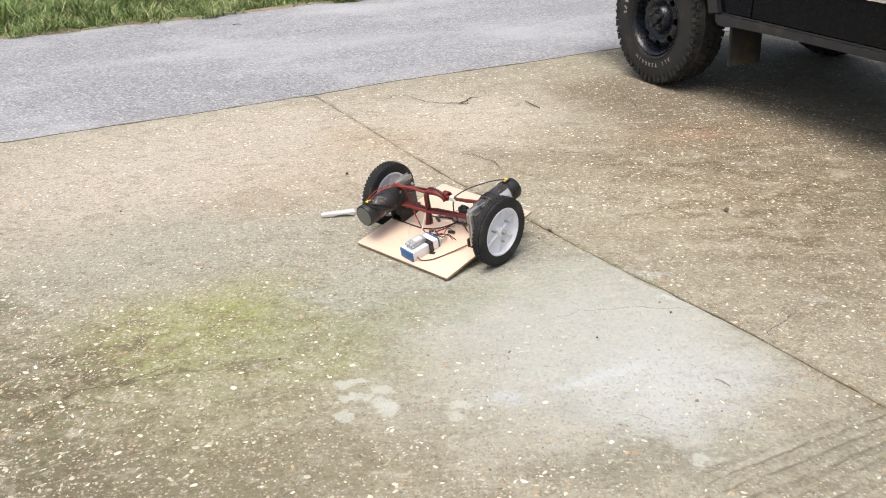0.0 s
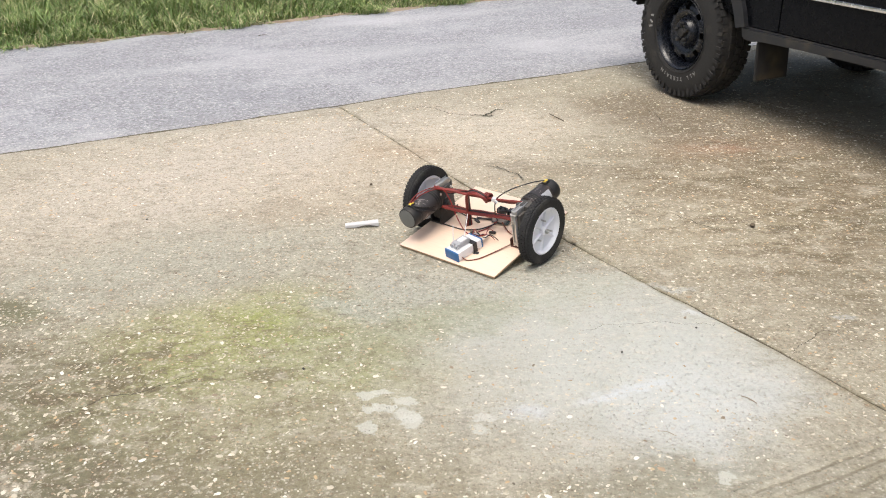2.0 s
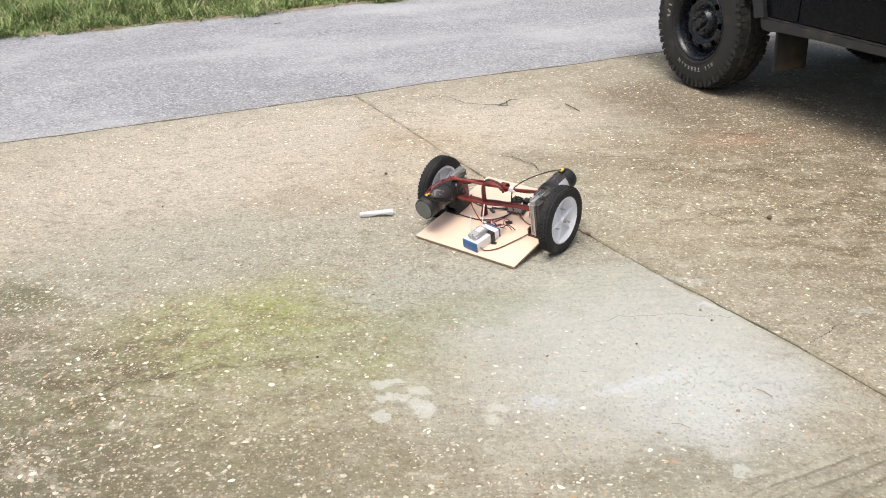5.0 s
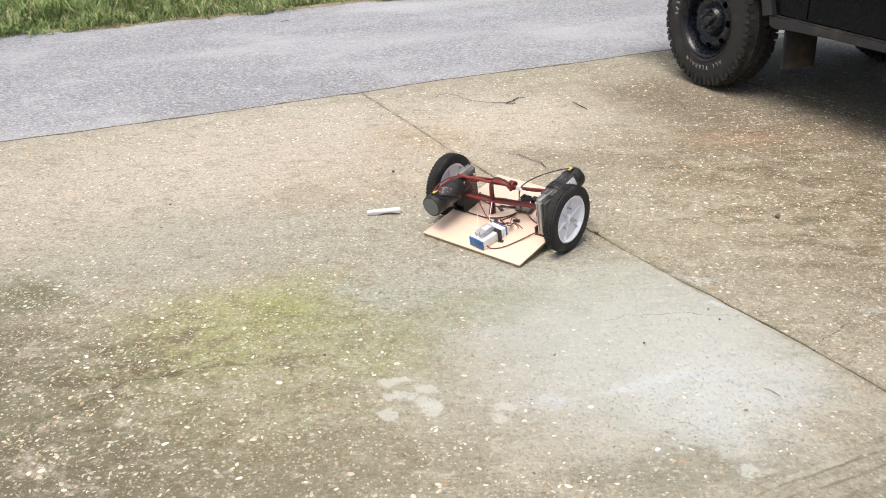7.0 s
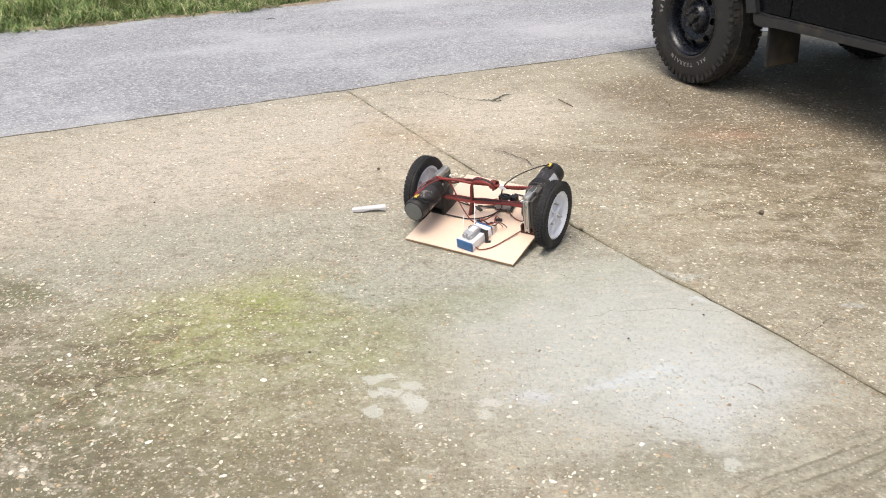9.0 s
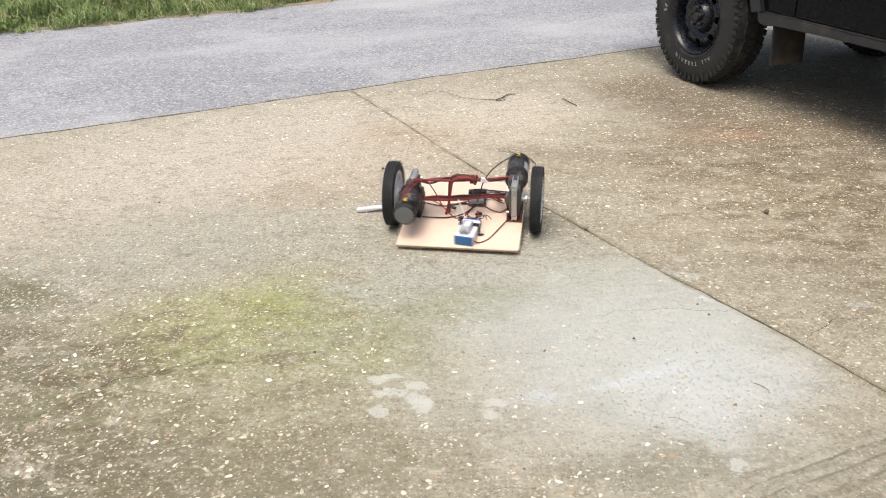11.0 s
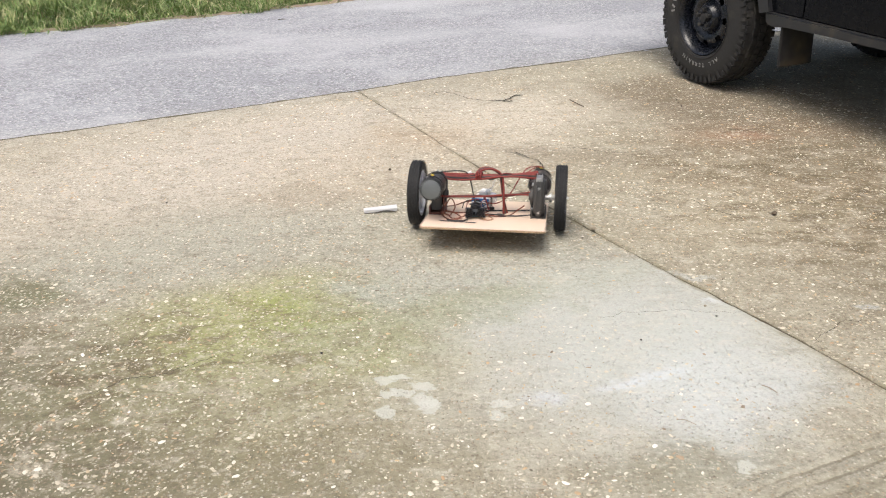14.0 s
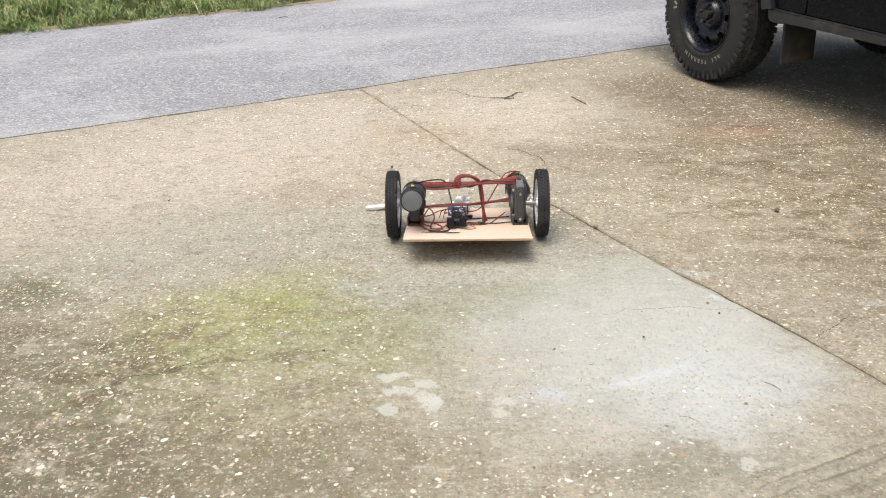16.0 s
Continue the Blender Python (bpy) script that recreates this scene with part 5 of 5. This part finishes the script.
def build_car_wheel(car, x, y, flip, lettered):
    wheel = part("wheel", car_rim(), M["wheel_black"], car, "black pressed-steel wheel with round holes")
    wheel.matrix_basis = pose(x, y, TYRE_R, 0, 0, 180 if flip else 0)
    part("tyre", car_tyre(3), M["car_rubber"], wheel, "dusty chunky all-terrain tyre")
    bm = bmesh.new()
    rod(bm, (0, 0.115, 0), (0, 0.17, 0), 0.185, 32)
    part("brake_drum", bm, M["underbody"], wheel)
    bm = bmesh.new()
    rod(bm, (0, 0.012, 0), (0, 0.040, 0), 0.027, 24, bevel=0.004)
    part("hub_cap", bm, M["car_rubber"], wheel, "dull dark hub")
    for i in range(5):
        a = 2 * math.pi * i / 5 + 0.4
        bm = bmesh.new()
        rod(bm, (0.052 * math.cos(a), 0.008, 0.052 * math.sin(a)), (0.052 * math.cos(a), 0.034, 0.052 * math.sin(a)), 0.0115, 6, bevel=0.001)
        part("wheel_nut", bm, M["car_rubber"], wheel)
    if lettered:
        step = 6.6
        for i, char in enumerate("ALL TERRAIN"):
            if char == " ":
                continue
            a = radians(-50 - step * i)
            ob = new("letter", letter_mesh(char, 0.034))
            ob.parent = wheel
            r = RIM_R + 0.062
            ob.matrix_basis = Matrix.Translation((r * math.cos(a), -0.0004, r * math.sin(a))) @ pose(0, 0, 0, 0, 90 - math.degrees(a), 0) @ pose(0, 0, 0, 90, 0, 0) @ pose(0, -0.012, 0)
        for i, a in enumerate((166, 174, 180)):
            b = radians(a)
            bm = bmesh.new()
            box(bm, ((RIM_R + 0.058) * math.cos(b), 0.0, (RIM_R + 0.058) * math.sin(b)), (0.030, 0.003, 0.012), 0.0005, (0, -a + (25 if i % 2 else -15), 0))
            part("raised_mark", bm, M["letters"], wheel, "worn white raised mark")
    return wheel


def arch(cx, r, z0, up=True, n=12, a0=0, a1=180):
    return [(cx + r * math.cos(radians(a0 + (a1 - a0) * i / n)), TYRE_R + r * math.sin(radians(a0 + (a1 - a0) * i / n))) for i in range(n + 1)]


def panel(bm, outline, y=0.0, thick=0.03, tuck=0.0):
    """A body panel from an (x, z) outline; its face leans in below by tuck."""
    prism(bm, outline, y, y + thick)
    bmesh.ops.triangulate(bm, faces=[f for f in bm.faces if len(f.verts) > 4])
    return bm


def build_car():
    car = empty("parked_car", CAR, "black off-road car with chunky tyres parked on the drive", "car")
    WIDTH, BASE, SIDE = 1.72, 2.60, 0.030
    zs, zt = 0.536, 1.08                        # sill top, waist
    for x in (0.0, BASE):
        build_car_wheel(car, x, 0.0, False, x == 0.0)
        build_car_wheel(car, x, WIDTH, True, False)
    for side, y in ((0, SIDE), (1, WIDTH - SIDE - 0.03)):
        wing = [(-0.78, 0.60)] + [(-0.53, 0.58)] + arch(0, 0.52, 0, n=14, a0=160, a1=15) + [(0.51, zs + 0.006), (0.780, zs + 0.006), (0.780, zt), (-0.72, 1.00)]
        part("front_wing", panel(bmesh.new(), wing, y), M["car_paint"], car, "glossy black front wing")
        door = part("door", panel(bmesh.new(), [(0.790, zs + 0.006), (1.80, zs + 0.006), (1.80, zt), (0.790, zt)], y), M["car_paint"], car, "glossy black door")
        bm = bmesh.new()
        box(bm, (1.296, y + (-0.006 if side == 0 else 0.036), 0.752), (1.005, 0.014, 0.020), 0.004)
        part("bright_strip", bm, M["chrome"], door, "bright trim strip")
        bm = bmesh.new()
        box(bm, (1.60, y + (-0.012 if side == 0 else 0.042), 0.96), (0.17, 0.022, 0.03), 0.006)
        part("door_handle", bm, M["black_plastic"], door)
        quarter = [(1.81, zs + 0.006), (BASE - 0.51, zs + 0.006)] + arch(BASE, 0.52, 0, n=14, a0=165, a1=20) + [(BASE + 0.53, 0.58), (BASE + 0.85, 0.58), (BASE + 0.85, zt), (1.81, zt)]
        part("rear_quarter", panel(bmesh.new(), quarter, y), M["car_paint"], car, "glossy black rear quarter")
        for cx in (0, BASE):
            bm = bmesh.new()
            o = arch(cx, 0.575, 0, n=18, a0=13 if cx == 0 else 167, a1=166 if cx == 0 else 14)
            i = arch(cx, 0.500, 0, n=18, a0=13 if cx == 0 else 167, a1=166 if cx == 0 else 14)
            yo = y - 0.03 if side == 0 else y + 0.012
            for k in range(18):
                prism(bm, [o[k], o[k + 1], i[k + 1], i[k]], yo, yo + 0.05)
            bmesh.ops.remove_doubles(bm, verts=bm.verts, dist=0.0005)
            part("wheel_arch_flare", bm, M["sill_plastic"], car, "dusty grey plastic arch flare")
            bm = bmesh.new()
            lin = arch(cx, 0.525, 0, n=14, a0=10, a1=170)
            lout = arch(cx, 0.545, 0, n=14, a0=10, a1=170)
            yl = y + 0.03 if side == 0 else y - 0.28
            for k in range(14):
                prism(bm, [lout[k], lout[k + 1], lin[k + 1], lin[k]], yl, yl + 0.28)
            part("arch_liner", bm, M["underbody"], car)
        bm = bmesh.new()
        ys = y - 0.012 if side == 0 else y - 0.03
        prism(bm, [(0.505, zs), (BASE - 0.51, zs), (BASE - 0.51, zs - 0.055), (0.95, zs - 0.055), (0.70, zs - 0.062), (0.58, zs - 0.080), (0.52, zs - 0.070)], ys, ys + 0.075)
        bmesh.ops.bevel(bm, geom=list(bm.edges), offset=0.012, segments=2, affect="EDGES")
        sill = part("sill", bm, M["sill_plastic"], car, "dusty grey plastic sill")
        bm = bmesh.new()
        yf = y - 0.006 if side == 0 else y - 0.20
        prism(bm, [(0.640, 0.478), (0.656, 0.480), (0.672, 0.250), (0.654, 0.248)], yf, yf + 0.235)
        bmesh.ops.bevel(bm, geom=list(bm.edges), offset=0.004, segments=2, affect="EDGES")
        part("mud_flap", bm, M["flap"], car, "muddy rubber flap behind the wheel")
        for x0, x1, z1 in ((0.80, 1.78, 1.55), (1.86, BASE + 0.62, 1.55)):
            bm = bmesh.new()
            lean = 0.30 if x0 < 1 else 0.0
            panel(bm, [(x0, zt + 0.03), (x1, zt + 0.03), (x1, z1), (x0 + lean, z1)], y + 0.012, 0.006)
            part("side_window", bm, M["glass"], car, "tinted side window")
        for x0, x1, lean in ((0.60, 0.70, 0.36), (1.79, 1.85, 0), (BASE + 0.62, BASE + 0.78, -0.04)):
            bm = bmesh.new()
            panel(bm, [(x0, zt - 0.01), (x1, zt - 0.01), (x1 + lean, 1.60), (x0 + lean, 1.60)], y, 0.04)
            part("pillar", bm, M["car_paint"], car)
    bm = bmesh.new()
    box(bm, (1.95, WIDTH / 2, 1.61), (2.1, WIDTH - 0.1, 0.06), 0.025)
    part("roof", bm, M["car_paint"], car, "black roof")
    bm = bmesh.new()
    prism(bm, [(-0.76, 0.96), (-0.70, 1.01), (0.62, zt), (0.62, zt - 0.06), (-0.72, 0.94)], SIDE + 0.03, WIDTH - SIDE - 0.03)
    part("bonnet", bm, M["car_paint"], car, "black bonnet")
    bm = bmesh.new()
    prism(bm, [(0.62, zt + 0.02), (0.98, 1.585), (0.985, 1.58), (0.63, zt + 0.02)], SIDE + 0.06, WIDTH - SIDE - 0.06)
    part("windscreen", bm, M["glass"], car, "windscreen")
    for x, z0, z1, name, mat in ((-0.83, 0.50, 0.68, "front_bumper", "sill_plastic"), (BASE + 0.92, 0.50, 0.68, "rear_bumper", "sill_plastic")):
        bm = bmesh.new()
        box(bm, (x, WIDTH / 2, (z0 + z1) / 2), (0.16, WIDTH - 0.02, z1 - z0), 0.03)
        part(name, bm, M[mat], car, "grey plastic bumper")
    for x, name in ((-0.70, "grille"), (BASE + 0.84, "tailgate")):
        bm = bmesh.new()
        box(bm, (x, WIDTH / 2, 0.84), (0.06, WIDTH - 0.12, 0.36), 0.02)
        part(name, bm, M["car_paint"], car)
    bm = bmesh.new()
    box(bm, (1.28, WIDTH / 2, 0.64), (3.7, WIDTH - 0.62, 0.06), 0.02)
    box(bm, (1.30, WIDTH / 2, 0.60), (1.50, WIDTH - 0.16, 0.06), 0.01)
    for yr in (0.42, WIDTH - 0.42):
        box(bm, (1.28, yr, 0.57), (3.6, 0.07, 0.09), 0.01)
    rod(bm, (0, 0.2, TYRE_R), (0, WIDTH - 0.2, TYRE_R), 0.045, 12)
    rod(bm, (BASE, 0.2, TYRE_R), (BASE, WIDTH - 0.2, TYRE_R), 0.045, 12)
    part("underbody", bm, M["underbody"], car, "dark dirty underbody")
    return car


build_car()


build_near_pebbles(slab_a, 300)


# ---------------------------------------------------------------- what moves
ROBOT = [
    (0, 0.116, 3.158, -44.5, 10.7),
    (0.5, 0.108, 3.150, -42.4, 10.7),
    (1, 0.108, 3.153, -42.7, 10.7),
    (1.5, 0.136, 3.196, -40.6, 10.8),
    (2, 0.187, 3.263, -40.6, 10.9),
    (2.5, 0.204, 3.283, -39.8, 10.9),
    (3, 0.198, 3.271, -38.9, 11.0),
    (3.5, 0.196, 3.269, -38.1, 11.0),
    (4, 0.190, 3.263, -36.7, 10.9),
    (6.5, 0.195, 3.266, -39.9, 11.0),
    (7, 0.194, 3.265, -39.4, 10.9),
    (7.5, 0.187, 3.259, -37.7, 10.9),
    (8, 0.180, 3.251, -35.5, 11.0),
    (8.5, 0.177, 3.240, -34.9, 11.0),
    (9, 0.175, 3.235, -31.0, 11.1),
    (9.1, 0.156, 3.223, -16.2, 10.1),
    (9.2, 0.157, 3.205, 6.3, 9.8),
    (11.3, 0.063, 3.281, 1715.3, 8.1),
    (11.4, 0.068, 3.258, 1820.6, 7.6),
    (11.5, 0.067, 3.263, 1889.3, 9.9),
    (11.6, 0.071, 3.275, 1991.4, 5.0),
    (11.7, 0.068, 3.307, 2092.9, 9.1),
    (11.8, 0.085, 3.269, 2228.6, 9.0),
    (11.9, 0.081, 3.263, 2334.0, 12.1),
    (12, 0.090, 3.289, 2431.8, 7.8),
    (12.1, 0.094, 3.264, 2536.2, 7.0),
    (12.2, 0.099, 3.283, 2638.9, 5.5),
    (12.3, 0.100, 3.291, 2746.4, 8.6),
    (12.4, 0.070, 3.311, 2848.3, 11.8),
    (12.5, 0.085, 3.266, 2919.6, 6.2),
    (12.6, 0.085, 3.282, 3023.6, 7.4),
    (12.7, 0.091, 3.272, 3123.8, 6.0),
    (12.8, 0.089, 3.297, 3258.9, 4.9),
    (12.9, 0.098, 3.295, 3360.8, 8.5),
    (13, 0.101, 3.316, 3466.5, 11.4),
    (13.1, 0.082, 3.343, 3572.1, 8.5),
    (13.2, 0.105, 3.341, 3673.4, 4.1),
    (13.3, 0.113, 3.314, 3778.3, 9.5),
    (13.4, 0.122, 3.354, 3876.6, 8.4),
    (13.5, 0.111, 3.319, 3947.6, 8.4),
    (13.6, 0.129, 3.330, 4048.5, 8.0),
    (13.7, 0.135, 3.327, 4153.1, 8.4),
    (13.8, 0.123, 3.356, 4288.2, 10.1),
    (13.9, 0.143, 3.342, 4388.1, 9.4),
    (14, 0.138, 3.296, 4492.2, 10.8),
    (14.1, 0.145, 3.329, 4586.1, 3.5),
    (14.2, 0.099, 3.282, 4676.5, -10.1),
    (14.3, 0.093, 3.257, 4744.0, -1.6),
    (14.4, 0.074, 3.228, 4781.7, 9.6),
    (14.5, 0.059, 3.193, 4827.1, 9.5),
    (14.6, 0.049, 3.144, 4852.0, 0.9),
    (14.7, 0.039, 3.132, 4860.0, -8.2),
    (14.8, 0.039, 3.129, 4859.4, -8.0),
    (14.9, 0.037, 3.150, 4860.0, -2.9),
    (15, 0.039, 3.156, 4860.4, 3.7),
    (15.1, 0.041, 3.178, 4859.5, 10.2),
    (15.2, 0.038, 3.184, 4859.6, 12.5),
    (16, 0.041, 3.188, 4859.2, 10.9),
]


def robot_at(t):
    """Place, heading and tilt at t: smooth between the rows."""
    k = max(i for i in range(len(ROBOT)) if ROBOT[i][0] <= t + 1e-9)
    if k == len(ROBOT) - 1:
        return ROBOT[-1][1:]
    a, b = ROBOT[k], ROBOT[k + 1]

    def slope(i, c):
        if i == 0 or i == len(ROBOT) - 1:
            return 0.0
        (p, q, r) = ROBOT[i - 1], ROBOT[i], ROBOT[i + 1]
        d0, d1 = (q[c] - p[c]) / (q[0] - p[0]), (r[c] - q[c]) / (r[0] - q[0])
        return 0.0 if d0 * d1 <= 0 else 2 * d0 * d1 / (d0 + d1)

    h = b[0] - a[0]
    u = (t - a[0]) / h
    out = []
    for c in (1, 2, 3, 4):
        m0, m1 = slope(k, c) * h, slope(k + 1, c) * h
        out.append((2 * u ** 3 - 3 * u ** 2 + 1) * a[c] + (u ** 3 - 2 * u ** 2 + u) * m0 + (3 * u ** 2 - 2 * u ** 3) * b[c] + (u ** 3 - u ** 2) * m1)
    return tuple(out)


def motions():
    frames = range(0, int(16 * FPS) + 1)
    body, left, right = [], [], []
    la = ra = 0.0
    before = None
    for f in frames:
        t = f / FPS
        x, y, yaw, tilt = robot_at(t)
        if before:
            turn = max(-39.0, min(39.0, yaw - before[2]))
            way = radians(yaw)
            ahead = -(x - before[0]) * math.sin(way) + (y - before[1]) * math.cos(way)
            roll = math.degrees(ahead / WHEEL_R)
            swing = turn * WHEEL_X / WHEEL_R
            tip = tilt - before[3]
            la += swing - roll - tip
            ra += -swing - roll - tip
        before = (x, y, yaw, tilt)
        if t <= 8.9 and f % 3 or t > 15.4 and f % 6 and f != frames[-1]:
            continue
        body.append((t, pose(x, y, WHEEL_R, 0, 0, yaw) @ pose(0, 0, 0, tilt)))
        left.append((t, pose(-WHEEL_X, 0, 0, la)))
        right.append((t, pose(WHEEL_X, 0, 0, ra)))
    walk(robot, body)
    walk(robot_wheels[0], left)
    walk(robot_wheels[1], right)


motions()
